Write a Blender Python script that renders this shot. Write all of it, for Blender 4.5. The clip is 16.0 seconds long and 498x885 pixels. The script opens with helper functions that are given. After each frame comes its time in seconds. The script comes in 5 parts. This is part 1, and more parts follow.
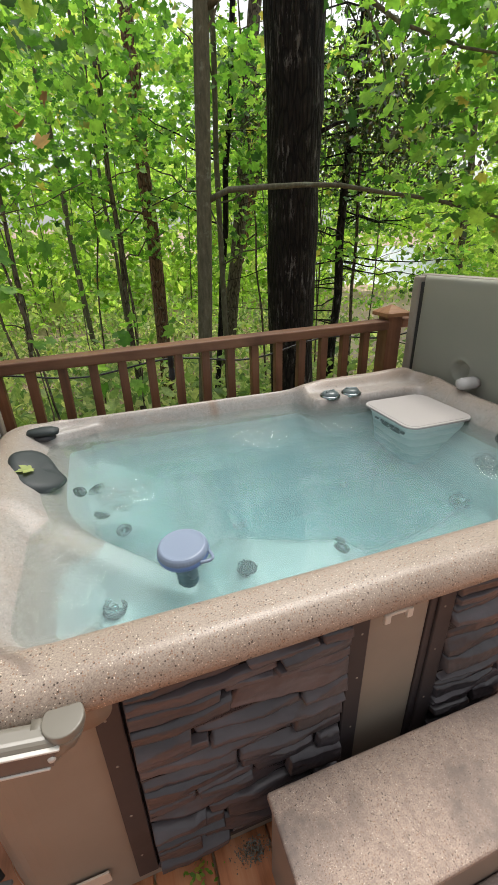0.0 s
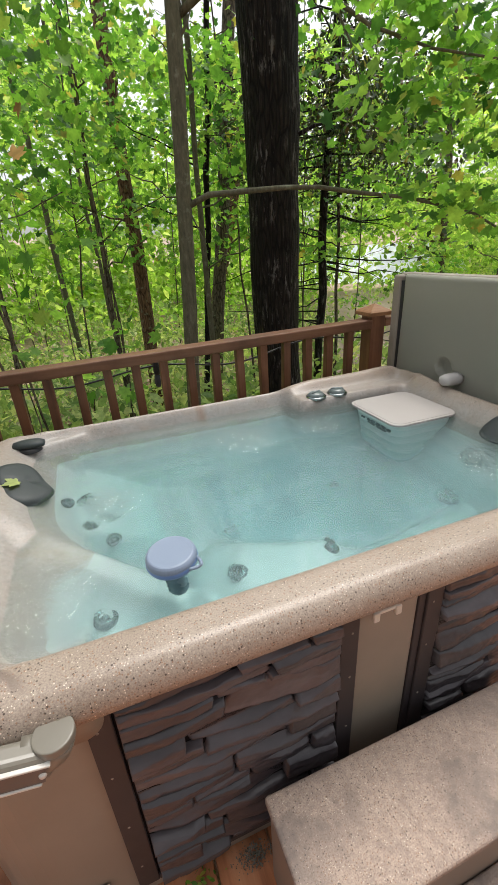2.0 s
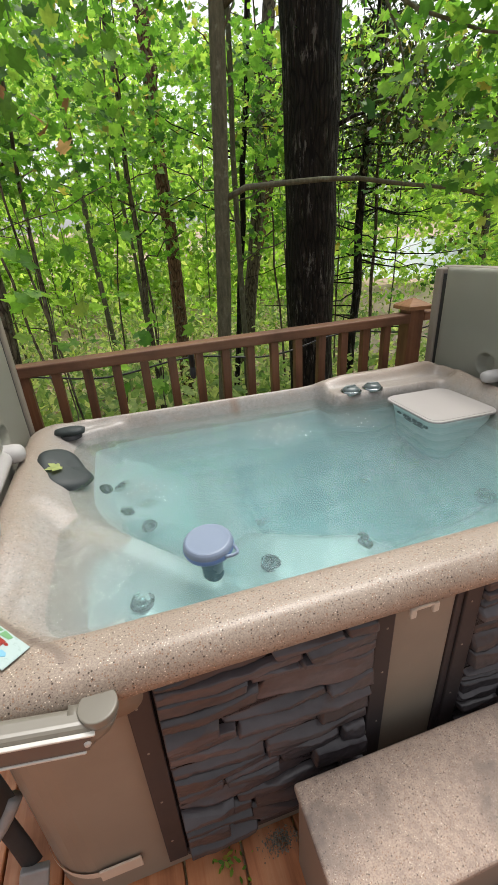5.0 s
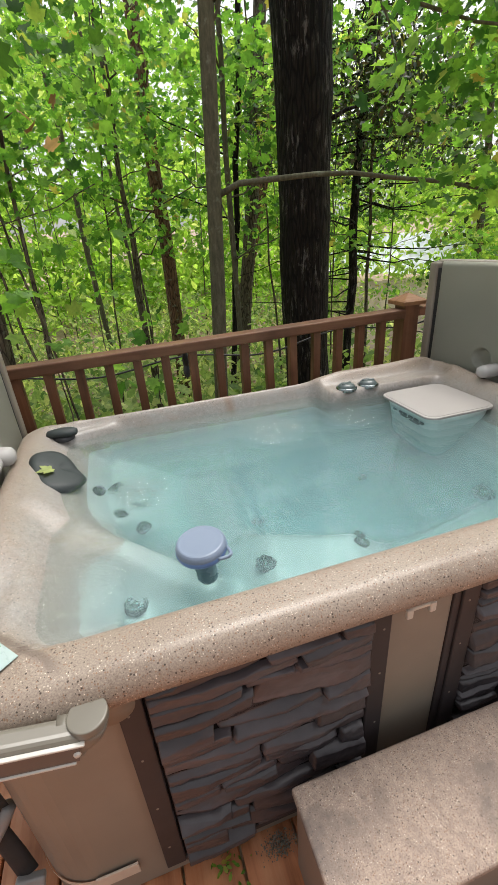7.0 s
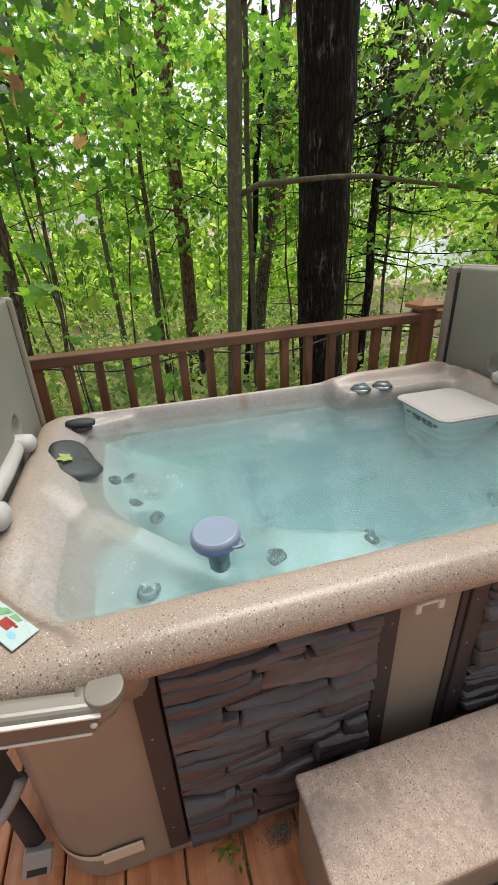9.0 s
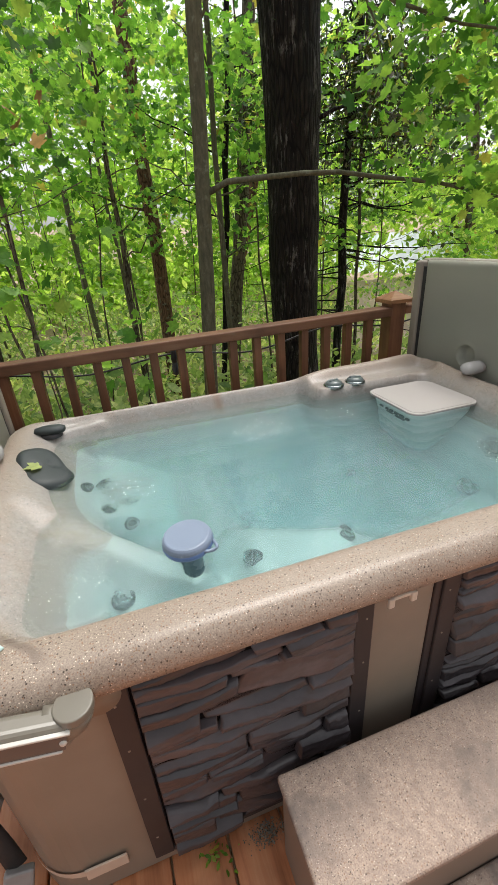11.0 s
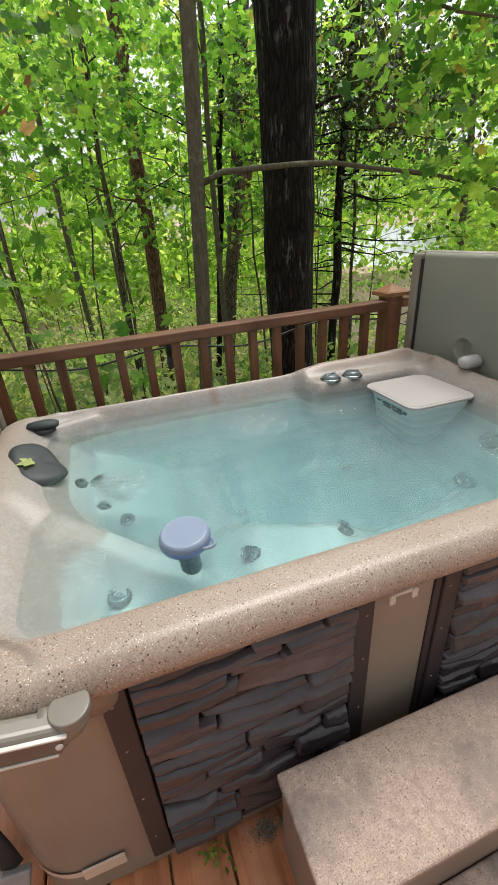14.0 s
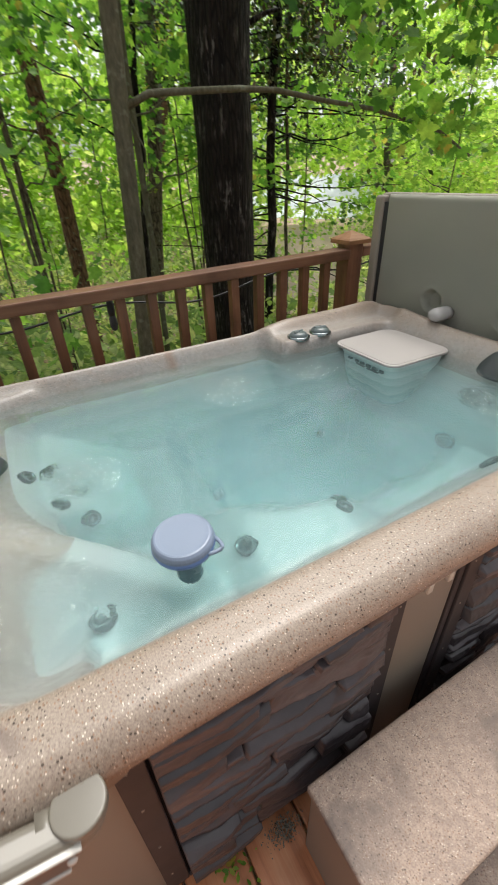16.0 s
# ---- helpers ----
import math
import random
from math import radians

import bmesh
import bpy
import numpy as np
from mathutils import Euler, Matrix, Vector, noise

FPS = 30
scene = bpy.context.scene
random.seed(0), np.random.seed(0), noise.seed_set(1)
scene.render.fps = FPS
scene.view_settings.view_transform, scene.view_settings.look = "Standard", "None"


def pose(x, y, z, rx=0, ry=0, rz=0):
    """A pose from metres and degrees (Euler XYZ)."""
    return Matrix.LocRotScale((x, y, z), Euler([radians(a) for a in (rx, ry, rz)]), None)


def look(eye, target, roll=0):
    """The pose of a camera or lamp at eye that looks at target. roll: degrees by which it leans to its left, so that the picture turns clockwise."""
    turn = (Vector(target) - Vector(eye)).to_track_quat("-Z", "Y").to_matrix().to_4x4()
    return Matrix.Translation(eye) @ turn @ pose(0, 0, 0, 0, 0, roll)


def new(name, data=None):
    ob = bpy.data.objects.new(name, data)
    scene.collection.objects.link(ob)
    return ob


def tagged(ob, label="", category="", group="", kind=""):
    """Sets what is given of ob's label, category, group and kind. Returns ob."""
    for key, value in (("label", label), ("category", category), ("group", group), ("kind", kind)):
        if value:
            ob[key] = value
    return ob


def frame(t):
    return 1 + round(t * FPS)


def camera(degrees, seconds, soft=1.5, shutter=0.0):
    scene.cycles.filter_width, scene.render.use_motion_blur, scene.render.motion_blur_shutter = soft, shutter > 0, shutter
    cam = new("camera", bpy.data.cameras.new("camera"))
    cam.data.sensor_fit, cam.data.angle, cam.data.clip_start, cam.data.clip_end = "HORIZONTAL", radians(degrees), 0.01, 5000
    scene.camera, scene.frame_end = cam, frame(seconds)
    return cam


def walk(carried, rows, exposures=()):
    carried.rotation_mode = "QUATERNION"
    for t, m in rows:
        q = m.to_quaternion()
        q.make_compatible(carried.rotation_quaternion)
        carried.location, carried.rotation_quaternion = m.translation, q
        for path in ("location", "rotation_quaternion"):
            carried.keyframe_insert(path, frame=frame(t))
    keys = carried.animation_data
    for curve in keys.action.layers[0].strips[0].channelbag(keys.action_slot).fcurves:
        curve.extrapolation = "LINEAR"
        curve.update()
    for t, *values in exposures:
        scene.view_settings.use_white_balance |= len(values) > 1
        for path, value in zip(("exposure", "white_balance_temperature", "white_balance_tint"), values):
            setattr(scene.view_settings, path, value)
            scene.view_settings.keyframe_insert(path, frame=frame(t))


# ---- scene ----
cam = camera(61.8, 16.0, shutter=0.5)
PATH = [
    (0, (0.016, -0.038, 1.412), (0.591, 1.677, 0.557), -1.5),
    (0.5, (0.019, -0.04, 1.417), (0.614, 1.669, 0.568), -1.4),
    (1, (0.023, -0.043, 1.418), (0.618, 1.669, 0.573), -2.1),
    (1.5, (0.03, -0.043, 1.42), (0.628, 1.669, 0.576), -2.8),
    (2, (0.034, -0.046, 1.418), (0.644, 1.66, 0.572), -3.3),
    (2.5, (0.041, -0.041, 1.419), (0.639, 1.665, 0.563), -4.1),
    (3, (0.023, -0.038, 1.422), (0.537, 1.691, 0.557), -3.8),
    (3.5, (-0.014, -0.04, 1.413), (0.404, 1.712, 0.543), -2.8),
    (4, (-0.036, -0.037, 1.413), (0.358, 1.718, 0.538), -2.3),
    (4.5, (-0.021, -0.043, 1.413), (0.421, 1.704, 0.544), -2.9),
    (4.7, (-0.005, -0.047, 1.414), (0.472, 1.694, 0.554), -3.2),
    (7, (0.023, -0.034, 1.41), (0.513, 1.698, 0.538), -4.2),
    (7.5, (0.015, -0.04, 1.41), (0.482, 1.697, 0.535), -4.3),
    (8, (0.012, -0.043, 1.409), (0.477, 1.694, 0.532), -3.9),
    (8.5, (0.009, -0.041, 1.407), (0.475, 1.697, 0.533), -2.8),
    (9, (-0.002, -0.056, 1.405), (0.447, 1.69, 0.539), -2.7),
    (9.5, (0.008, -0.064, 1.411), (0.48, 1.674, 0.542), -3.0),
    (10, (0.029, -0.059, 1.406), (0.546, 1.66, 0.523), -3.5),
    (12.5, (0.033, -0.053, 1.405), (0.558, 1.669, 0.535), -4.2),
    (13, (0.031, -0.052, 1.401), (0.549, 1.667, 0.521), -4.0),
    (13.5, (0.029, -0.046, 1.4), (0.551, 1.662, 0.5), -3.9),
    (14, (0.029, -0.035, 1.399), (0.575, 1.663, 0.495), -3.7),
    (14.5, (0.025, -0.023, 1.395), (0.599, 1.658, 0.477), -3.4),
    (15, (0.01, 0.008, 1.391), (0.606, 1.661, 0.435), -3.1),
    (15.5, (-0.011, 0.074, 1.374), (0.65, 1.662, 0.353), -3.1),
    (16, (-0.038, 0.179, 1.355), (0.753, 1.662, 0.272), -2.2),
]
walk(cam, [(t, look(eye, target, roll)) for t, eye, target, roll in PATH])
PI = math.pi
rng = np.random.default_rng(7)
RND = random.Random(11)

# ---------------------------------------------------------------- light
world = bpy.data.worlds.new("overcast_sky")
scene.world = world
world.use_nodes = True
wn, wl = world.node_tree.nodes, world.node_tree.links
sky = wn.new("ShaderNodeTexSky")
sky.sky_type, sky.sun_disc = "NISHITA", False
sky.sun_elevation, sky.sun_rotation = radians(69), radians(50)
sky.air_density, sky.dust_density, sky.ozone_density = 1.0, 4.0, 1.0
hs = wn.new("ShaderNodeHueSaturation")
hs.inputs["Saturation"].default_value = 0.18
wl.new(sky.outputs["Color"], hs.inputs["Color"])
wl.new(hs.outputs["Color"], wn["Background"].inputs["Color"])
wn["Background"].inputs["Strength"].default_value = 0.15
sun_data = bpy.data.lights.new("sun", "SUN")
sun_data.energy, sun_data.angle, sun_data.color = 1.4, radians(28), (1.0, 0.95, 0.88)
sun = new("sun", sun_data)
sun.matrix_world = look((2.6, 2.2, 9.0), (0, 0, 0))
scene.view_settings.exposure = 0.68


# ---------------------------------------------------------------- materials
class Nodes:
    """A small node-material builder."""

    def __init__(self, name):
        self.mat = bpy.data.materials.new(name)
        self.mat.use_nodes = True
        self.t = self.mat.node_tree
        self.bsdf = self.t.nodes["Principled BSDF"]
        self.out = self.t.nodes["Material Output"]

    def add(self, kind, **sockets):
        n = self.t.nodes.new(kind)
        for k, v in sockets.items():
            self.put(n.inputs[k.replace("_", " ")], v)
        return n

    def put(self, socket, v):
        if isinstance(v, bpy.types.NodeSocket):
            self.t.links.new(v, socket)
        else:
            socket.default_value = v

    def coords(self, kind="Object", scale=(1, 1, 1), offset=None):
        tc = self.add("ShaderNodeTexCoord")
        mp = self.add("ShaderNodeMapping", Vector=tc.outputs[kind], Scale=scale)
        if offset is not None:
            self.t.links.new(offset, mp.inputs["Location"])
        return mp.outputs["Vector"]

    def noise(self, vec, scale, detail=4, rough=0.55):
        return self.add("ShaderNodeTexNoise", Vector=vec, Scale=scale, Detail=detail, Roughness=rough).outputs["Fac"]

    def ramp(self, fac, stops):
        n = self.add("ShaderNodeValToRGB", Fac=fac)
        e = n.color_ramp.elements
        while len(e) < len(stops):
            e.new(0.5)
        for s, (p, c) in zip(e, stops):
            s.position, s.color = p, (*c, 1) if len(c) == 3 else c
        return n.outputs["Color"]

    def mix(self, fac, a, b, mode="MIX"):
        n = self.add("ShaderNodeMix")
        n.data_type, n.blend_type = "RGBA", mode
        for i, v in ((0, fac), (6, a), (7, b)):
            if not isinstance(v, bpy.types.NodeSocket) and i and len(v) == 3:
                v = (*v, 1)
            self.put(n.inputs[i], v)
        return n.outputs[2]

    def bump(self, height, strength=0.3, distance=0.005):
        b = self.add("ShaderNodeBump", Height=height, Strength=strength, Distance=distance)
        self.put(self.bsdf.inputs["Normal"], b.outputs["Normal"])
        return b.outputs["Normal"]

    def set(self, **kw):
        for k, v in kw.items():
            if not isinstance(v, bpy.types.NodeSocket) and k == "Base_Color" and len(v) == 3:
                v = (*v, 1)
            self.put(self.bsdf.inputs[k.replace("_", " ")], v)
        return self.mat


def piece_random(m):
    return m.add("ShaderNodeObjectInfo").outputs["Random"]


def wood(name, dark, mid, light, axis, rough=0.55, grey=0.0):
    """Weathered stained timber with grain along an axis."""
    m = Nodes(name)
    sc = [28.0, 28.0, 28.0]
    sc[axis] = 1.6
    r = piece_random(m)
    sh = m.add("ShaderNodeVectorMath", Vector=(7.3, 5.1, 3.7))
    sh.operation = "SCALE"
    m.put(sh.inputs["Scale"], r)
    v = m.coords("Object", sc, sh.outputs["Vector"])
    g = m.noise(v, 1.0, 6, 0.65)
    stain = m.noise(m.coords("Object", (1, 1, 1), sh.outputs["Vector"]), 5.0, 5, 0.6)
    col = m.ramp(g, [(0.25, dark), (0.5, mid), (0.78, light)])
    col = m.mix(m.ramp(stain, [(0.45, (0, 0, 0)), (0.75, (0.55, 0.55, 0.55))]), col, tuple(c * 0.45 + grey for c in dark))
    tone = m.ramp(r, [(0, (0.78, 0.76, 0.76)), (1, (1.12, 1.08, 1.05))])
    col = m.mix(1.0, col, tone, "MULTIPLY")
    m.bump(g, 0.45, 0.002)
    return m.set(Base_Color=col, Roughness=m.ramp(stain, [(0.3, (rough - 0.15,) * 3), (0.7, (rough + 0.15,) * 3)]))


def speckled(name, base, base2, specks=0.5, rough=0.32, cell=430.0, stains=0.0, rim_marks=False):
    """Speckled acrylic or cultured granite: fine dark, brown and pale chips."""
    m = Nodes(name)
    v = m.coords("Object")
    big = m.noise(v, 6.0, 4)
    col = m.mix(big, base, base2)
    for scale, colour, lo, hi in ((cell, (0.05, 0.038, 0.03), 0.82, 0.87), (cell * 0.6, (0.055, 0.04, 0.03), 0.9, 0.92), (cell * 0.7, (0.24, 0.15, 0.1), 0.72, 0.8), (cell * 1.0, (0.7, 0.62, 0.53), 0.91, 0.94)):
        vor = m.add("ShaderNodeTexVoronoi", Vector=v, Scale=scale)
        pick = m.add("ShaderNodeSeparateColor", Color=vor.outputs["Color"])
        near = m.ramp(vor.outputs["Distance"], [(0.28, (1, 1, 1)), (0.42, (0, 0, 0))])
        chosen = m.ramp(pick.outputs["Red"], [(lo, (0, 0, 0)), (hi, (1, 1, 1))])
        col = m.mix(m.mix(1.0, m.mix(1.0, near, chosen, "MULTIPLY"), (specks,) * 3, "MULTIPLY"), col, colour)
    fine = m.noise(v, 330.0, 3, 0.7)
    col = m.mix(0.75, col, m.ramp(fine, [(0.3, (0.18, 0.13, 0.1)), (0.7, (0.8, 0.74, 0.66))]), "SOFT_LIGHT")
    if stains:
        grit = m.noise(v, 60.0, 5, 0.7)
        col = m.mix(m.ramp(grit, [(0.42, (0, 0, 0)), (0.66, (0.6,) * 3)]), col, (0.2, 0.15, 0.125))
        dirt = m.noise(v, 9.0, 6, 0.68)
        blot = m.noise(v, 3.3, 3, 0.5)
        mask = m.mix(1.0, m.ramp(dirt, [(0.36, (0, 0, 0)), (0.6, (1, 1, 1))]), m.ramp(blot, [(0.4, (0, 0, 0)), (0.56, (1, 1, 1))]), "MULTIPLY")
        col = m.mix(m.mix(1.0, mask, (stains,) * 3, "MULTIPLY"), col, (0.13, 0.1, 0.085))
    if rim_marks:
        # paler grey on inner slope and back rim; shade of corner step painted dark
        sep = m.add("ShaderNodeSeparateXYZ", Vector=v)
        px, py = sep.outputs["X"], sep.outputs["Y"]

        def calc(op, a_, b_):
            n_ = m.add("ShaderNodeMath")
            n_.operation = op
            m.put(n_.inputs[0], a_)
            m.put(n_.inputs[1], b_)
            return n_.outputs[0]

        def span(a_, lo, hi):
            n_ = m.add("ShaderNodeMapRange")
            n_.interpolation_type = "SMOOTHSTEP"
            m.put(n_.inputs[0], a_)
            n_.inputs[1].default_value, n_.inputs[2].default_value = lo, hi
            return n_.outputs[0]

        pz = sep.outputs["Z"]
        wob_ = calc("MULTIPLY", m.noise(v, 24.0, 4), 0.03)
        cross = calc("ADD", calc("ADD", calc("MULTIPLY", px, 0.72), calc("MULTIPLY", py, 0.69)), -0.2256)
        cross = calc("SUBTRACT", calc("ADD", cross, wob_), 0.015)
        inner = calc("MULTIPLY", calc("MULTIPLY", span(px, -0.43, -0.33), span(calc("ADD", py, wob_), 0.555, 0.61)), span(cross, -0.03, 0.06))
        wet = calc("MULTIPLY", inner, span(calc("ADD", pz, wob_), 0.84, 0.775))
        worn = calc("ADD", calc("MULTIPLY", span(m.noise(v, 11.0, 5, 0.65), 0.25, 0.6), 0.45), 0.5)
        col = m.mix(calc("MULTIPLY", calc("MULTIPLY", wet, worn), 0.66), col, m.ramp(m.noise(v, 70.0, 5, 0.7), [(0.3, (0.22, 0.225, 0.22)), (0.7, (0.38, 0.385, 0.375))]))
        # dark band stands in for shade on the corner's step down
        crease_shade = calc("MULTIPLY", calc("MULTIPLY", span(cross, -0.02, -0.006), span(cross, 0.014, 0.0)), span(px, -0.16, -0.2))
        col = m.mix(calc("MULTIPLY", crease_shade, 0.65), col, (0.13, 0.095, 0.08))
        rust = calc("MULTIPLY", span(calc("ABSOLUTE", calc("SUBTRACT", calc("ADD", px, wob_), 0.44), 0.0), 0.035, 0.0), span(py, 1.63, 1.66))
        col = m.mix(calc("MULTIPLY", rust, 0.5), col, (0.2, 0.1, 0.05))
    m.bump(fine, 0.12 if not stains else 0.5, 0.0006 if not stains else 0.0015)
    return m.set(Base_Color=col, Roughness=m.ramp(big, [(0.3, (rough,) * 3), (0.7, (rough + 0.12,) * 3)]))


def plastic(name, colour, rough=0.45, vary=0.25, scale=9.0, grain=500.0, relief=0.1, metal=0.0):
    m = Nodes(name)
    v = m.coords("Object")
    a = m.noise(v, scale, 5, 0.6)
    col = m.mix(a, tuple(c * (1 - vary) for c in colour), tuple(min(1, c * (1 + vary)) for c in colour))
    m.bump(m.noise(v, grain, 2), relief, 0.0006)
    return m.set(Base_Color=col, Roughness=m.ramp(a, [(0.3, (max(0.03, rough - 0.07),) * 3), (0.7, (rough + 0.08,) * 3)]), Metallic=metal)


def leafy(name, stops, through_light=0.5):
    """Leaves: each one of its own tone, letting light through."""
    m = Nodes(name)
    isl = m.add("ShaderNodeNewGeometry").outputs["Random Per Island"]
    col = m.ramp(isl, stops)
    patch = m.noise(m.coords("Object"), 0.9, 3)
    blade = m.noise(m.coords("Object"), 26.0, 3)
    col = m.mix(1.0, col, m.ramp(blade, [(0.3, (0.7, 0.74, 0.7)), (0.7, (1.18, 1.14, 1.1))]), "MULTIPLY")
    col = m.mix(1.0, col, m.ramp(patch, [(0.3, (0.72, 0.78, 0.8)), (0.7, (1.2, 1.12, 0.9))]), "MULTIPLY")
    m.set(Base_Color=col, Roughness=0.48)
    m.bsdf.inputs["Specular IOR Level"].default_value = 0.35
    tr = m.add("ShaderNodeBsdfTranslucent", Color=m.mix(1.0, col, (1.35, 1.3, 0.8), "MULTIPLY"))
    mx = m.add("ShaderNodeMixShader", Fac=through_light)
    m.t.links.new(m.bsdf.outputs[0], mx.inputs[1])
    m.t.links.new(tr.outputs[0], mx.inputs[2])
    m.t.links.new(mx.outputs[0], m.out.inputs["Surface"])
    return m.mat


def bark(name, dark, mid, light, stretch=0.16, scale=26.0, depth=0.02, streaks=False, plain=False):
    m = Nodes(name)
    v = m.coords("Object", (1, 1, stretch))
    ridge = m.add("ShaderNodeTexVoronoi", Vector=v, Scale=scale)
    ridge.feature = "DISTANCE_TO_EDGE"
    n = m.noise(v, scale * 1.4, 6, 0.7)
    col = m.ramp(n, [(0.3, dark), (0.55, mid), (0.8, light)])
    if not plain:
        col = m.mix(m.ramp(ridge.outputs["Distance"], [(0.0, (1, 1, 1)), (0.12, (0, 0, 0))]), col, tuple(c * 0.5 for c in dark))
    if streaks:
        s = m.noise(m.coords("Object", (1, 1, 0.2)), 30.0, 6, 0.75)
        patch = m.noise(m.coords("Object"), 3.2, 3)
        col = m.mix(m.mix(1.0, m.ramp(s, [(0.54, (0, 0, 0)), (0.62, (1, 1, 1))]), m.ramp(patch, [(0.42, (0, 0, 0)), (0.6, (0.8,) * 3)]), "MULTIPLY"), col, (0.15, 0.142, 0.128))
    else:
        lich = m.noise(m.coords("Object"), 17.0, 4)
        col = m.mix(m.ramp(lich, [(0.58, (0, 0, 0)), (0.7, (0.6, 0.6, 0.6))]), col, (0.2, 0.22, 0.16))
    h = n if plain else m.mix(0.5, m.ramp(ridge.outputs["Distance"], [(0.0, (0, 0, 0)), (0.3, (1, 1, 1))]), n)
    m.bump(h, 0.8, depth)
    m.bsdf.inputs["Specular IOR Level"].default_value = 0.15
    return m.set(Base_Color=col, Roughness=0.8)


M_DECK = wood("deck_cedar", (0.24, 0.08, 0.032), (0.57, 0.222, 0.095), (0.71, 0.36, 0.19), 1, 0.4)
M_RAIL = wood("rail_wood_x", (0.085, 0.035, 0.015), (0.17, 0.074, 0.034), (0.24, 0.118, 0.06), 0)
M_BAL = wood("rail_wood_z", (0.085, 0.035, 0.015), (0.17, 0.072, 0.032), (0.25, 0.118, 0.058), 2)
M_SIDING = wood("siding_wood", (0.3, 0.27, 0.24), (0.44, 0.4, 0.36), (0.52, 0.48, 0.44), 0)
M_CAP = wood("cap_wood", (0.2, 0.09, 0.035), (0.34, 0.165, 0.07), (0.42, 0.23, 0.11), 0)
M_SHELL = speckled("speckled_acrylic", (0.245, 0.202, 0.168), (0.33, 0.288, 0.25), 1.0, 0.33, 330.0, rim_marks=True)
# submerged shell as a paler copy, the water's haze put into its colour
M_SEAT = plastic("hazed_seat", (0.36, 0.385, 0.375), 0.35, 0.12, 8.0)
M_STEP = speckled("step_composite", (0.3, 0.235, 0.195), (0.41, 0.33, 0.28), 1.0, 0.6, 400.0, 0.9)
M_STEPSIDE = plastic("step_side", (0.22, 0.16, 0.12), 0.6)
M_CABINET = plastic("cabinet_plastic", (0.235, 0.195, 0.152), 0.4, 0.28, 6.0)
M_FRAME = plastic("panel_frame", (0.034, 0.026, 0.026), 0.6, 0.2)
# near-black panel back: shade between the stones put into the colour
M_GAP = plastic("shaded_joint", (0.009, 0.007, 0.007), 0.9, 0.3)
M_GAP.node_tree.nodes["Principled BSDF"].inputs["Specular IOR Level"].default_value = 0.1
M_BLACK = plastic("black_rubber", (0.02, 0.02, 0.022), 0.55)
M_PILLOW = plastic("charcoal_pillow", (0.022, 0.03, 0.03), 0.6, 0.2, 14.0, 300.0, 0.3)
M_COVER = plastic("cover_liner", (0.47, 0.465, 0.385), 0.55, 0.1, 3.0, 260.0, 0.2)
M_COVER_EDGE = plastic("cover_shell", (0.25, 0.22, 0.175), 0.6, 0.25, 6.0, 220.0, 0.3)
M_CAPGREY = plastic("grey_cap", (0.4, 0.385, 0.37), 0.5, 0.12, 12.0)
M_TAUPE = plastic("taupe_arm", (0.165, 0.15, 0.12), 0.33, 0.08, 10.0)
M_LINE = plastic("pale_edge_line", (0.52, 0.5, 0.45), 0.3)
M_HOOK = plastic("hook_grey", (0.5, 0.46, 0.39), 0.4)
M_GROOVE = plastic("dark_channel", (0.1, 0.085, 0.075), 0.4)
M_CHROME = plastic("jet_chrome", (0.27, 0.31, 0.31), 0.15, 0.05, 20.0, 600.0, 0.02, 1.0)
M_JET = plastic("jet_body", (0.02, 0.035, 0.035), 0.25)
M_DIAL = plastic("dial_grey", (0.1, 0.125, 0.125), 0.28)
M_LID = plastic("filter_lid", (0.37, 0.345, 0.325), 0.42, 0.08, 20.0)
M_BASKET = plastic("filter_basket", (0.8, 0.82, 0.8), 0.45, 0.1)
M_BLUE = plastic("blue_cap", (0.185, 0.23, 0.31), 0.4, 0.03, 12.0)
M_BLUE_DARK = plastic("blue_rim", (0.12, 0.2, 0.42), 0.35)
M_SLEEVE = plastic("dispenser_sleeve", (0.12, 0.2, 0.24), 0.25)
M_CARD = plastic("card_white", (0.4, 0.5, 0.48), 0.3, 0.06, 30.0)
M_CARD_GREEN = plastic("card_green", (0.16, 0.34, 0.16), 0.3)
M_CARD_RED = plastic("card_red", (0.3, 0.04, 0.03), 0.3)
M_CARD_BLUE = plastic("card_blue", (0.2, 0.45, 0.6), 0.3)
M_CARD_YELLOW = plastic("card_yellow", (0.75, 0.6, 0.12), 0.3)
M_INK = plastic("print_dark", (0.09, 0.12, 0.12), 0.5)
M_TAPE = plastic("peeling_trim", (0.58, 0.47, 0.37), 0.5, 0.15, 20.0)
M_BUCKLE = plastic("brushed_buckle", (0.27, 0.26, 0.25), 0.35, 0.2, 40.0, 300.0, 0.2)
M_MOSS = plastic("grey_lint", (0.16, 0.15, 0.12), 0.9, 0.4, 60.0)
M_STRAP = plastic("black_strap", (0.025, 0.025, 0.026), 0.7, 0.2, 30.0, 900.0, 0.5)
M_VINYL = plastic("grey_vinyl", (0.07, 0.064, 0.058), 0.6, 0.2, 14.0)

st = Nodes("moulded_ledge_stone")
sv = st.coords("Object", (1, 1, 1))
sn = st.noise(sv, 70.0, 6, 0.65)
sl = st.noise(st.coords("Object", (0.35, 1, 1.6)), 12.0, 5)
scol = st.mix(1.0, st.ramp(sl, [(0.3, (0.036, 0.0305, 0.032)), (0.55, (0.064, 0.055, 0.0575)), (0.8, (0.115, 0.1, 0.104))]),
              st.ramp(piece_random(st), [(0, (0.75, 0.75, 0.76)), (1, (1.25, 1.2, 1.2))]), "MULTIPLY")
st.bump(sn, 0.5, 0.0014)
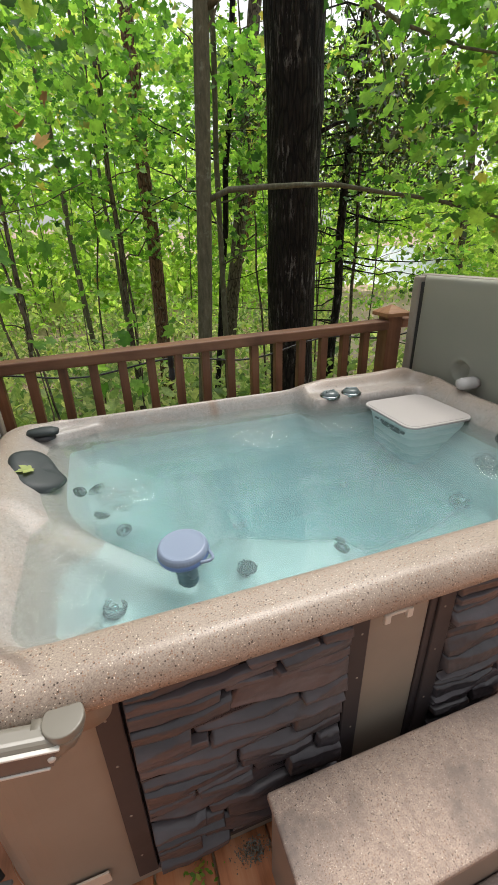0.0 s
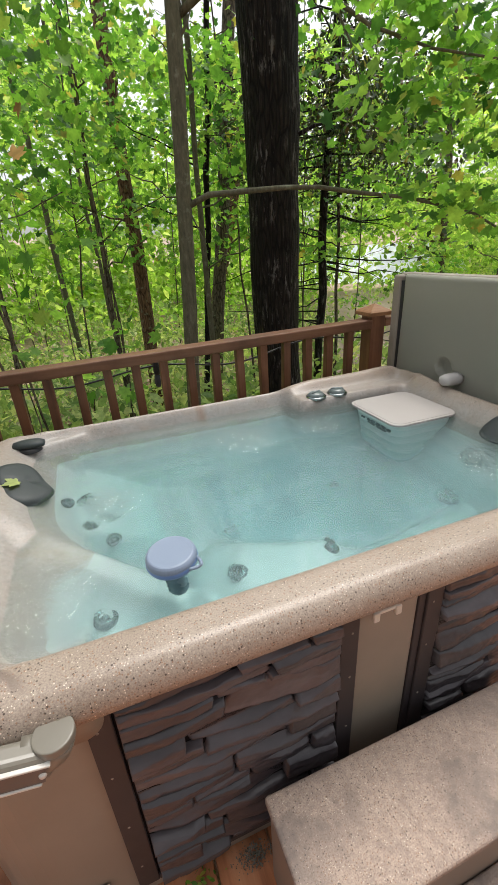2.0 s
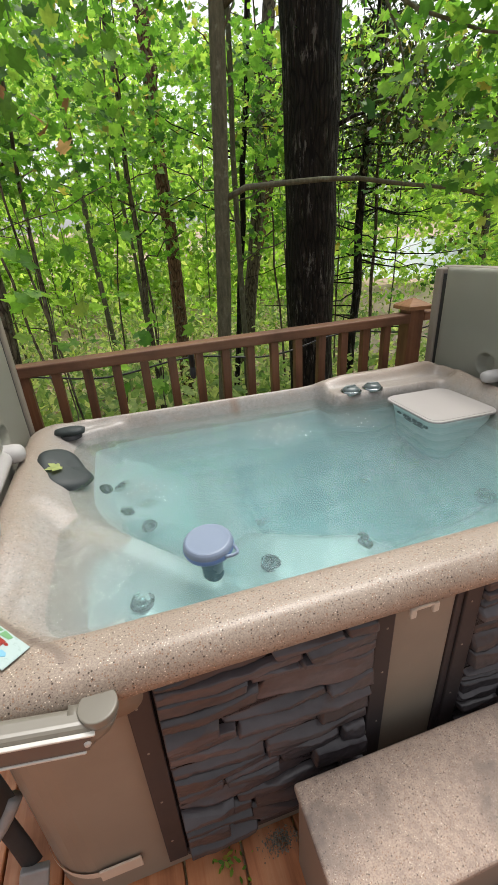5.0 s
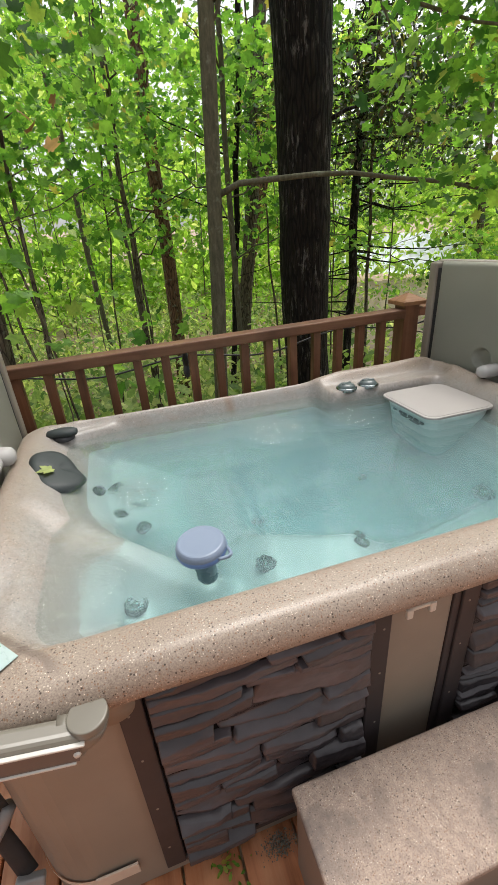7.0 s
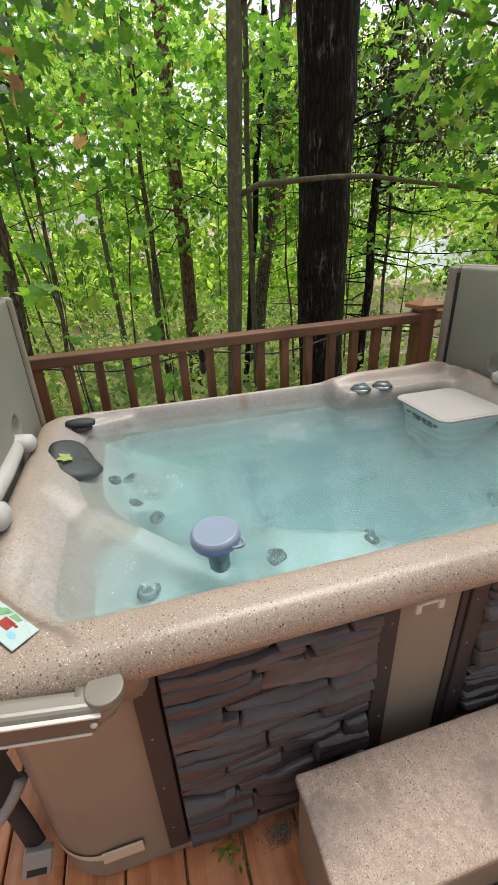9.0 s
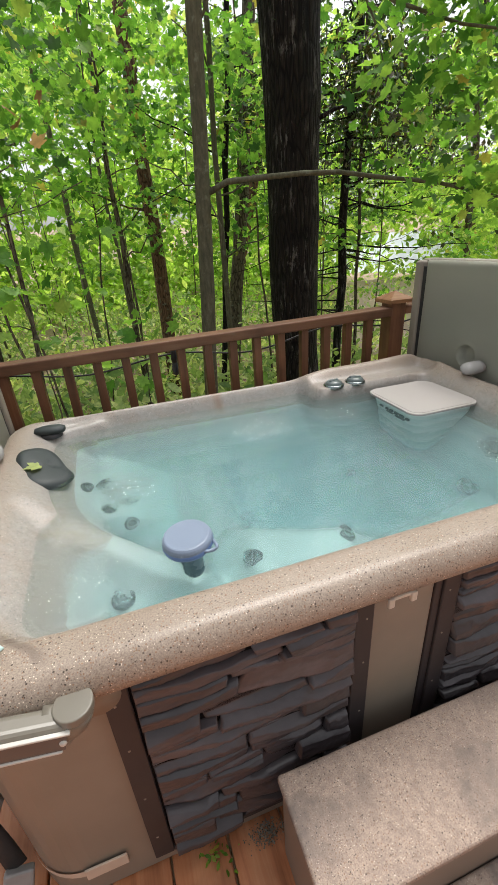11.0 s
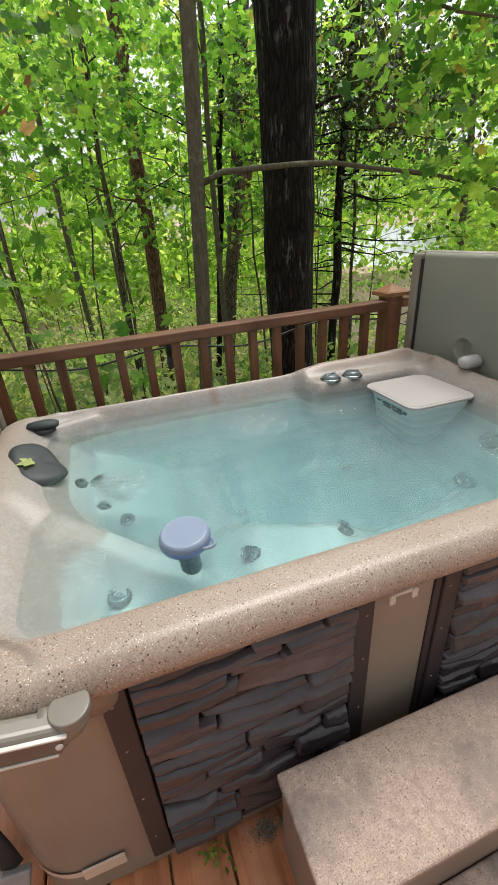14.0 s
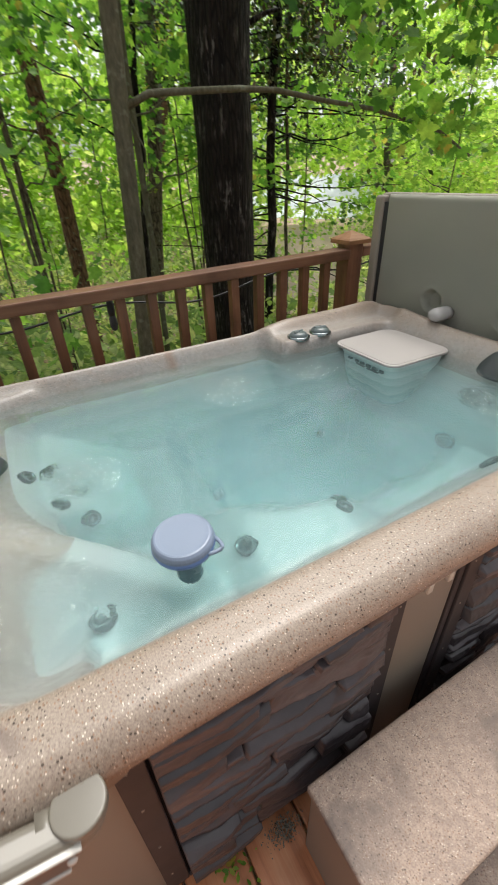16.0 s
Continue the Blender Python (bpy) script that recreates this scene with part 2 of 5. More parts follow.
st.bsdf.inputs["Specular IOR Level"].default_value = 0.3
st.bsdf.inputs["Coat Weight"].default_value = 0.4
st.bsdf.inputs["Coat Roughness"].default_value = 0.2
M_STONE = st.set(Base_Color=scol, Roughness=st.ramp(sl, [(0.3, (0.4,) * 3), (0.7, (0.55,) * 3)]))

# pool water: refracting, slightly milky, gently stirred by the jets
w = Nodes("spa_water")
wv = w.coords("Object")
n1 = w.noise(wv, 7.0, 3, 0.5)
n2 = w.noise(w.coords("Object", (1, 1.6, 1)), 26.0, 3, 0.55)
calm = w.ramp(w.noise(wv, 3.1, 2), [(0.5, (0.08,) * 3), (0.62, (1, 1, 1))])
n3 = w.noise(w.coords("Object", (1, 1.3, 1)), 42.0, 4, 0.6)
spot = None
for place, reach in (((-0.2, 0.80, 0.735), 0.17), ((0.52, 1.36, 0.735), 0.16), ((0.86, 1.36, 0.735), 0.13), ((0.0, 1.12, 0.735), 0.12), ((1.2, 0.82, 0.735), 0.14)):
    far_ = w.add("ShaderNodeVectorMath")
    far_.operation = "DISTANCE"
    w.put(far_.inputs[0], wv)
    far_.inputs[1].default_value = place
    near_ = w.ramp(far_.outputs["Value"], [(reach * 0.3, (1, 1, 1)), (reach, (0, 0, 0))])
    spot = near_ if spot is None else w.mix(1.0, spot, near_, "LIGHTEN")
wh = w.mix(0.42, n1, w.mix(1.0, n2, calm, "MULTIPLY"))
wh = w.mix(0.72, wh, w.mix(1.0, n3, spot, "MULTIPLY"))
wnrm = w.bump(wh, 0.5, 0.05)
refr = w.add("ShaderNodeBsdfRefraction", Color=(0.93, 0.97, 0.97, 1), Roughness=0.02, IOR=1.33, Normal=wnrm)
milk = w.add("ShaderNodeBsdfDiffuse", Color=(0.52, 0.66, 0.665, 1))
gloss = w.add("ShaderNodeBsdfGlossy", Color=(1, 1, 1, 1), Roughness=0.03, Normal=wnrm)
body = w.add("ShaderNodeMixShader", Fac=0.035)
w.t.links.new(refr.outputs[0], body.inputs[1])
w.t.links.new(milk.outputs[0], body.inputs[2])
surf = w.add("ShaderNodeMixShader", Fac=w.add("ShaderNodeFresnel", IOR=1.33, Normal=wnrm).outputs[0])
w.t.links.new(body.outputs[0], surf.inputs[1])
w.t.links.new(gloss.outputs[0], surf.inputs[2])
w.t.links.new(surf.outputs[0], w.out.inputs["Surface"])
M_WATER = w.mat

# added sheets paint the water's haze: more water beneath, more veil and less red
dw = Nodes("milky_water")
veil_attr = dw.add("ShaderNodeAttribute")
veil_attr.attribute_name = "veil_weight"
dt = dw.add("ShaderNodeBsdfTransparent", Color=dw.mix(veil_attr.outputs["Fac"], (1.0, 1.0, 1.0), (0.785, 0.922, 0.924)))
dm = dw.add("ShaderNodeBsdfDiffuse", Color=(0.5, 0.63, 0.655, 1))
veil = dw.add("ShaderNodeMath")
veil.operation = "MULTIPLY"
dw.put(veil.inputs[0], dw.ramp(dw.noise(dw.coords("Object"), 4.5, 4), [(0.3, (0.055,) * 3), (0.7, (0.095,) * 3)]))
dw.put(veil.inputs[1], veil_attr.outputs["Fac"])
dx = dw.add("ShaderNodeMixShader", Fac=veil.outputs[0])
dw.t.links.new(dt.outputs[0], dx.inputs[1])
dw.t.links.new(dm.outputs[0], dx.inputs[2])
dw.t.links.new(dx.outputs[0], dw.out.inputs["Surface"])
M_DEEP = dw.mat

GREENS = [(0.0, (0.04, 0.13, 0.03)), (0.3, (0.12, 0.3, 0.055)), (0.65, (0.2, 0.43, 0.08)), (0.93, (0.3, 0.5, 0.12)), (1.0, (0.42, 0.36, 0.1))]
M_LEAF = leafy("maple_leaf", GREENS, 0.64)
# darker copy of the maple leaf, its shade put into the colour
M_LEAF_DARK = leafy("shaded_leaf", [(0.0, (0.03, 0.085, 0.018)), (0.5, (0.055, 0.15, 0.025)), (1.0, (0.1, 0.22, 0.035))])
# paler copy for distant leaves: haze and brightness put into the colour
M_LEAF_FAR = leafy("hazy_far_leaf", [(0.0, (0.15, 0.29, 0.05)), (0.4, (0.31, 0.55, 0.1)), (0.8, (0.45, 0.68, 0.18)), (1.0, (0.66, 0.76, 0.34))], 0.66)
M_LEAF_LOW = leafy("undergrowth_leaf", [(0.0, (0.13, 0.24, 0.09)), (0.5, (0.34, 0.48, 0.2)), (1.0, (0.64, 0.7, 0.42))], 0.6)
M_LEAF_DEAD = leafy("dead_leaf", [(0.0, (0.14, 0.08, 0.04)), (0.6, (0.32, 0.2, 0.12)), (1.0, (0.5, 0.36, 0.24))], 0.3)
M_LEAF_PALE = leafy("pale_leaf", [(0.0, (0.42, 0.5, 0.2)), (1.0, (0.5, 0.56, 0.26))], 0.3)
M_NEEDLE = leafy("cedar_needle", [(0.0, (0.02, 0.045, 0.018)), (0.6, (0.04, 0.075, 0.025)), (1.0, (0.11, 0.075, 0.04))], 0.2)
M_BARK_DARK = bark("wet_dark_bark", (0.005, 0.0045, 0.004), (0.016, 0.013, 0.01), (0.042, 0.034, 0.028), 0.14, 30.0, 0.03, True)
M_BARK_GREY = bark("grey_sapling_bark", (0.055, 0.054, 0.034), (0.1, 0.097, 0.062), (0.16, 0.155, 0.105), 0.3, 30.0, 0.003, False, True)
M_BARK_BROWN = bark("brown_bark", (0.06, 0.035, 0.02), (0.16, 0.09, 0.055), (0.27, 0.16, 0.1), 0.2, 24.0, 0.015)
M_BARK_MID = bark("mid_bark", (0.05, 0.042, 0.03), (0.12, 0.1, 0.07), (0.2, 0.17, 0.125), 0.2, 24.0, 0.012)

g = Nodes("forest_floor")
gv = g.coords("Object")
g1, g2 = g.noise(gv, 0.5, 5, 0.6), g.noise(gv, 14.0, 6, 0.7)
gc = g.ramp(g2, [(0.3, (0.2, 0.14, 0.1)), (0.5, (0.4, 0.29, 0.22)), (0.75, (0.56, 0.44, 0.35))])
gc = g.mix(g.ramp(g1, [(0.56, (0, 0, 0)), (0.7, (0.7,) * 3)]), gc, g.ramp(g2, [(0.3, (0.06, 0.14, 0.02)), (0.7, (0.2, 0.36, 0.06))]))
g.bump(g2, 0.7, 0.05)
M_GROUND = g.set(Base_Color=gc, Roughness=0.9)
M_ROOF = plastic("pale_metal_roof", (0.76, 0.82, 0.88), 0.35, 0.12, 0.6, 30.0, 0.1)
M_HOUSE = plastic("house_wall", (0.42, 0.33, 0.29), 0.7, 0.2, 1.0, 30.0, 0.1)
M_GLASSDARK = plastic("dark_window", (0.05, 0.06, 0.07), 0.12)
M_GRAVEL = plastic("pinkish_gravel", (0.62, 0.5, 0.44), 0.9, 0.25, 8.0, 60.0, 0.6)


# ---------------------------------------------------------------- builders
def thing(name, label, category, group="", kind="", at=(0, 0, 0)):
    ob = new(name)
    ob.empty_display_size = 0.05
    ob.location = at
    return tagged(ob, label, category, group, kind)


def part(name, bm, material, parent=None, label="", smooth=False, at=None):
    me = bpy.data.meshes.new(name)
    bm.normal_update()
    bm.to_mesh(me)
    bm.free()
    if smooth:
        me.polygons.foreach_set("use_smooth", [True] * len(me.polygons))
    me.materials.append(material)
    ob = new(name, me)
    if at is not None:
        ob.matrix_basis = at
    if parent is not None:
        ob.parent = parent
        base = parent.matrix_basis if parent.parent is None else parent.parent.matrix_basis @ parent.matrix_basis
        ob.matrix_basis = base.inverted() @ ob.matrix_basis
    if label:
        ob["label"] = label
    return ob


def share(name, me, parent, m, label=""):
    ob = new(name, me)
    base = parent.matrix_basis if parent.parent is None else parent.parent.matrix_basis @ parent.matrix_basis
    ob.parent, ob.matrix_basis = parent, base.inverted() @ m
    if label:
        ob["label"] = label
    return ob


def box(x0, x1, y0, y1, z0, z1, bevel=0.0, seg=2):
    bm = bmesh.new()
    bmesh.ops.create_cube(bm, size=1, matrix=Matrix.Translation(((x0 + x1) / 2, (y0 + y1) / 2, (z0 + z1) / 2)) @ Matrix.Diagonal((x1 - x0, y1 - y0, z1 - z0, 1)))
    if bevel:
        bmesh.ops.bevel(bm, geom=list(bm.edges), offset=bevel, segments=seg, profile=0.5, affect="EDGES")
    return bm


def lathe(profile, n=32, m=None):
    """A turned body from (radius, height) pairs, closed where the radius is 0."""
    bm = bmesh.new()
    rings = []
    for r, z in profile:
        if r < 1e-6:
            rings.append([bm.verts.new((0, 0, z))])
        else:
            rings.append([bm.verts.new((r * math.cos(2 * PI * i / n), r * math.sin(2 * PI * i / n), z)) for i in range(n)])
    for a, b in zip(rings, rings[1:]):
        for i in range(n):
            j = (i + 1) % n
            if len(a) == 1 and len(b) > 1:
                bm.faces.new((a[0], b[j], b[i]))
            elif len(b) == 1 and len(a) > 1:
                bm.faces.new((a[i], a[j], b[0]))
            elif len(a) > 1:
                bm.faces.new((a[i], a[j], b[j], b[i]))
    bmesh.ops.recalc_face_normals(bm, faces=bm.faces)
    if m is not None:
        bm.transform(m)
    return bm


def tube(points, radii, n=10, wobble=0.0):
    """A tapering round limb along points."""
    bm = bmesh.new()
    pts = [Vector(p) for p in points]
    rings = []
    for k, p in enumerate(pts):
        d = (pts[min(k + 1, len(pts) - 1)] - pts[max(k - 1, 0)]).normalized()
        u = d.cross(Vector((0.31, 0.95, 0.07))).normalized()
        v = d.cross(u)
        ring = []
        for i in range(n):
            a = 2 * PI * i / n
            q = u * math.cos(a) + v * math.sin(a)
            r = radii[k] * (1 + wobble * noise.noise((p + q * 0.4) * 2.3))
            ring.append(bm.verts.new(p + q * r))
        rings.append(ring)
    for a, b in zip(rings, rings[1:]):
        for i in range(n):
            bm.faces.new((a[i], a[(i + 1) % n], b[(i + 1) % n], b[i]))
    bm.faces.new(rings[0][::-1])
    bm.faces.new(rings[-1])
    bmesh.ops.recalc_face_normals(bm, faces=bm.faces)
    return bm


def prism(outline, z0, z1, bevel=0.0):
    bm = bmesh.new()
    a = [bm.verts.new((x, y, z0)) for x, y in outline]
    b = [bm.verts.new((x, y, z1)) for x, y in outline]
    n = len(a)
    for i in range(n):
        bm.faces.new((a[i], a[(i + 1) % n], b[(i + 1) % n], b[i]))
    bm.faces.new(a[::-1])
    top = bm.faces.new(b)
    if bevel:
        bmesh.ops.bevel(bm, geom=list(top.edges), offset=bevel, segments=3, profile=0.5, affect="EDGES")
    bmesh.ops.recalc_face_normals(bm, faces=bm.faces)
    return bm


def rounded(x0, x1, y0, y1, r, n=8):
    """A rounded rectangle's outline, anticlockwise."""
    pts = []
    for cx, cy, a0 in ((x1 - r, y0 + r, -90), (x1 - r, y1 - r, 0), (x0 + r, y1 - r, 90), (x0 + r, y0 + r, 180)):
        for i in range(n + 1):
            a = radians(a0 + 90 * i / n)
            pts.append((cx + r * math.cos(a), cy + r * math.sin(a)))
    return pts


def join(*bms):
    out = bmesh.new()
    for b in bms:
        me = bpy.data.meshes.new("tmp")
        b.to_mesh(me)
        b.free()
        out.from_mesh(me)
        bpy.data.meshes.remove(me)
    return out


def smooth01(a, b, x):
    t = min(1.0, max(0.0, (x - a) / (b - a)))
    return t * t * (3 - 2 * t)


# ---------------------------------------------------------------- ground, deck, added wall
def ground_height(x, y):
    base = -0.95 - 0.25 * smooth01(3, 9, y) + 0.9 * smooth01(16, 40, y) + 5.0 * smooth01(45, 90, y) + 0.25 * smooth01(-2, -8, x)
    return base + 0.12 * noise.noise(Vector((x * 0.3, y * 0.3, 0))) + 0.05 * noise.noise(Vector((x, y, 4)))


bm = bmesh.new()
xs = [-300, -150, -80, -45, -30] + [-22 + 0.8 * i for i in range(66)] + [40, 60, 90, 150, 300]
ys = [-200, -80, -30, -12] + [-6 + 0.8 * i for i in range(56)] + [45, 60, 90, 150, 300]
gv_ = [[bm.verts.new((x, y, ground_height(x, y))) for x in xs] for y in ys]
for ra, rb in zip(gv_, gv_[1:]):
    for i in range(len(xs) - 1):
        bm.faces.new((ra[i], ra[i + 1], rb[i + 1], rb[i]))
ground = tagged(part("ground", bm, M_GROUND, smooth=True), "forest floor with brown leaf litter and low green growth", "ground", kind="structure")

deck = thing("floor", "reddish stained wooden deck of parallel boards, damp and worn", "deck", kind="structure")
part("joist", join(*[box(-2.6, 3.4, y, y + 0.04, -0.2, -0.034) for y in (-5.1, -4.4, -3.7, -3.0, -2.4, -1.8, -1.2, -0.6, 0, 0.6, 1.2, 1.9)]), M_BAL, deck)
# unseen wall behind the deck, added to bounce light and block low sky
house_wall = thing("wall_house", "unseen grey-beige house wall, added to bounce light and block low sky", "wall", kind="structure")
for k in range(17):
    part("board", box(-4.2, 5.0, -5.35, -5.28 + 0.012 * (k % 2), -0.2 + 0.16 * k, -0.044 + 0.16 * k, 0.003, 1), M_SIDING, house_wall)

# ---------------------------------------------------------------- railing
railing = thing("deck_railing", "brown stained wooden deck railing with square balusters", "railing")
RY = 1.89


def rail_z(x):
    return 1.0 + 0.0195 * (x + 0.4)


def bar(x0, x1, y0, y1, za, zb, bevel=0.004):
    bm = box(x0, x1, y0, y1, za, zb, bevel)
    for v in bm.verts:
        v.co.z += 0.0195 * (v.co.x + 0.4)
    return bm


part("top_rail", bar(-2.4, 1.455, RY - 0.035, RY + 0.055, 0.953, 1.0, 0.006), M_RAIL, railing)
part("top_rail", bar(1.545, 3.3, RY - 0.02, RY + 0.045, 0.953, 1.0, 0.006), M_RAIL, railing)
part("bottom_rail", bar(-2.4, 1.455, RY - 0.015, RY + 0.025, 0.62, 0.672), M_RAIL, railing)
part("bottom_rail", bar(1.545, 3.3, RY - 0.015, RY + 0.025, 0.62, 0.672), M_RAIL, railing)
bal_mesh = None
for i in range(-16, 29):
    x = -0.306 + 0.1262 * i
    if 1.40 < x < 1.6:
        continue
    m = pose(x, RY + 0.004, rail_z(x) - 0.047 - 0.23, 0.4 * math.sin(i * 2.1), 0.5 * math.sin(i * 1.3), 0)
    if bal_mesh is None:
        bal_mesh = part("baluster", box(-0.019, 0.019, -0.019, 0.019, -0.23, 0.235, 0.002), M_BAL, railing, at=m).data
    else:
        share("baluster", bal_mesh, railing, m)
for px, pz in ((1.5, 1.055), (-2.45, 1.02), (3.35, 1.06)):
    post = part("post", box(px - 0.0445, px + 0.0445, RY - 0.02, RY + 0.069, -1.3, pz, 0.004), M_BAL, railing)
    cap = bmesh.new()
    prof = [(0.07, pz), (0.07, pz + 0.018), (0.062, pz + 0.024), (0.0, pz + 0.056)]
    rings = [[cap.verts.new((px + sx * r, RY + 0.0245 + sy * r, z)) for sx, sy in ((-1, -1), (1, -1), (1, 1), (-1, 1))] for r, z in prof[:3]]
    tip = cap.verts.new((px, RY + 0.0245, prof[3][1]))
    cap.faces.new(rings[0][::-1])
    for ra, rb in zip(rings, rings[1:]):
        for i in range(4):
            cap.faces.new((ra[i], ra[(i + 1) % 4], rb[(i + 1) % 4], rb[i]))
    for i in range(4):
        cap.faces.new((rings[2][i], rings[2][(i + 1) % 4], tip))
    part("post_cap", cap, M_CAP, post, "pyramid-topped orange-brown cap")

lights = thing("string_light", "black outdoor light cable slung along the railing with hanging sockets", "string light")
cable = []
for k in range(73):
    x = -2.2 + 5.4 * k / 72
    ph = ((x - 0.30) / 0.82) % 1.0
    cable.append((x, RY + 0.075, rail_z(x) - 0.075 - 0.05 * math.sin(PI * ph) ** 2 - 0.012 * math.sin(x * 3)))
part("cable", tube(cable, [0.0045] * len(cable), 6), M_BLACK, lights, smooth=True)
for x in (-1.34, -0.52, 0.30, 1.12, 1.94):
    z = rail_z(x) - 0.08
    s = part("socket", lathe([(0, 0.02), (0.012, 0.018), (0.014, 0.0), (0.016, -0.03), (0.013, -0.05), (0, -0.05)], 14, pose(x, RY + 0.078, z)), M_BLACK, lights, smooth=True)
    part("bulb", lathe([(0.012, -0.048), (0.016, -0.065), (0.018, -0.085), (0.012, -0.108), (0, -0.116)], 14, pose(x, RY + 0.078, z)), M_GLASSDARK, s, smooth=True)

# ---------------------------------------------------------------- hot tub
X0, X1, Y0, Y1 = -0.425, 1.505, 0.447, 1.715
WATER = 0.735
tub = thing("hot_tub", "tan speckled hot tub with dark ledge-stone side panels on the deck", "hot tub")


def box_sd(x, y, x0, x1, y0, y1, r):
    qx = abs(x - (x0 + x1) / 2) - (x1 - x0) / 2 + r
    qy = abs(y - (y0 + y1) / 2) - (y1 - y0) / 2 + r
    return math.hypot(max(qx, 0), max(qy, 0)) + min(max(qx, qy), 0) - r


def hump(x, y, ax, ay, bx, by, wa, wb):
    """Closeness (0 to 1) to the line from a to b, and how far along it."""
    t = min(1, max(0, ((x - ax) * (bx - ax) + (y - ay) * (by - ay)) / ((bx - ax) ** 2 + (by - ay) ** 2)))
    d = math.hypot(x - ax - t * (bx - ax), y - ay - t * (by - ay))
    return math.exp(-(d / (wa + (wb - wa) * t)) ** 2), t


def shell_z(x, y):
    """The moulded acrylic: lip, rim, seats and footwell."""
    top = 0.80 + 0.028 * smooth01(0.75, 1.0, x) * smooth01(1.2, 1.6, y) + 0.012 * smooth01(1.2, 1.5, x)
    sd = box_sd(x, y, -0.255, 1.385, 0.595, 1.652, 0.10)
    wide = 0.05 + 0.07 * smooth01(-0.2, -0.3, x) + 0.03 * smooth01(1.36, 1.44, x)
    if sd > 0:
        z = WATER + (top - WATER) * math.sin(min(1.0, sd / wide) * PI / 2)
    else:
        seat = 0.40
        seat += 0.31 * smooth01(0.12, -0.08, box_sd(x, y, 0.38, 1.24, 0.96, 1.56, 0.2))
        seat -= 0.17 * smooth01(0.12, -0.06, x) * smooth01(1.02, 0.92, y)
        seat -= 0.16 * smooth01(0.09, -0.11, box_sd(x, y, 0.2, 0.66, 0.5, 1.04, 0.2))
        seat -= 0.22 * smooth01(0.25, -0.15, x) * smooth01(1.05, 1.15, y)
        slope = 1.5 if x > -0.1 else 0.9
        z = WATER - min(seat, -sd * slope * 1.4)
    # arm ridge beside the lounge seat
    h, t = hump(x, y, -0.42, 1.15, 0.12, 0.80, 0.10, 0.075)
    crest = 0.796 - 0.07 * smooth01(0.12, 0.42, t) - 0.32 * max(0.0, t - 0.36)
    z += max(0.0, crest - z) * min(1.0, 1.15 * h)
    # ledge in the back corner by the head cushion
    h2, _ = hump(x, y, -0.42, 1.60, -0.08, 1.66, 0.08, 0.03)
    z += max(0.0, 0.768 - z) * h2
    # ledge that carries the air controls and closes in behind the filter
    e3 = smooth01(0.035, -0.03, box_sd(x, y, 0.83, 1.46, 1.495, 1.80, 0.05))
    flat = 0.785 + (top - 0.785) * smooth01(1.60, 1.67, y)
    z = z + (max(z, flat) - z) * e3 if z < flat else z + (flat - z) * e3 * smooth01(1.68, 1.62, y)
    # step down from the card's corner into the lounge seat
    s_ = (x + 0.278) * 0.72 + (y - 0.617) * 0.69
    if z > WATER + 0.006:
        low = (0.024 * smooth01(-0.010, 0.022, s_) - 0.004 * math.exp(-((s_ + 0.02) / 0.014) ** 2)) * smooth01(-0.18, -0.25, x) * smooth01(0.95, 0.72, y)
        z = max(min(z, WATER + 0.03), z - low)
    # rounded outer lip
    d = -box_sd(x, y, X0, X1, Y0, Y1, 0.13)
    if d < 0.045:
        z = min(z, 0.742 + (z - 0.742) * math.sqrt(max(0.0, 1 - (1 - d / 0.045) ** 2)))
    return z


bm = bmesh.new()
depths = [0.0, 0.0015, 0.004, 0.008, 0.013, 0.019, 0.026, 0.034] + [0.045 + 0.0105 * i for i in range(56)]
rings = []
for d in depths:
    R = max(0.13 - d, 0.012)
    out = []
    for cx, cy, a0, nx, ny, ln in ((X1 - d - R, Y0 + d + R, -90, X1 - d, Y1 - d - R, 70), (X1 - d - R, Y1 - d - R, 0, X0 + d + R, Y1 - d, 110),
                                   (X0 + d + R, Y1 - d - R, 90, X0 + d, Y0 + d + R, 70), (X0 + d + R, Y0 + d + R, 180, X1 - d - R, Y0 + d, 110)):
        for i in range(11):
            a = radians(a0 + 9 * i)
            out.append((cx + R * math.cos(a), cy + R * math.sin(a)))
        ex, ey = out[-1]
        for i in range(1, ln):
            out.append((ex + (nx - ex) * i / ln, ey + (ny - ey) * i / ln))
    rings.append([bm.verts.new((x, y, shell_z(x, y))) for x, y in out])
under = [bm.verts.new((v.co.x + 0.03 * (0.5 - v.co.x > 0) - 0.015, v.co.y, 0.732)) for v in rings[0]]
for v in under:
    c = Vector(((X0 + X1) / 2, (Y0 + Y1) / 2, 0.732))
    v.co = c + (v.co - c) * 0.955
    v.co.z = 0.732
rings.insert(0, under)
n = len(rings[0])
for a, b in zip(rings, rings[1:]):
    for i in range(n):
        bm.faces.new((a[i], a[(i + 1) % n], b[(i + 1) % n], b[i]))
bm.faces.new(rings[-1])
bmesh.ops.bisect_plane(bm, geom=list(bm.verts) + list(bm.edges) + list(bm.faces), dist=0.00001, plane_co=(0, 0, WATER - 0.09), plane_no=(0, 0, 1))


def below(f):
    c = f.calc_center_median()
    return c.z < WATER - 0.09 and box_sd(c.x, c.y, X0, X1, Y0, Y1, 0.13) < -0.05


seat = bm.copy()
bmesh.ops.delete(seat, geom=[f for f in seat.faces if not below(f)], context="FACES")
bmesh.ops.delete(bm, geom=[f for f in bm.faces if below(f)], context="FACES")
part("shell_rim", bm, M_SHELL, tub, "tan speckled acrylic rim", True)
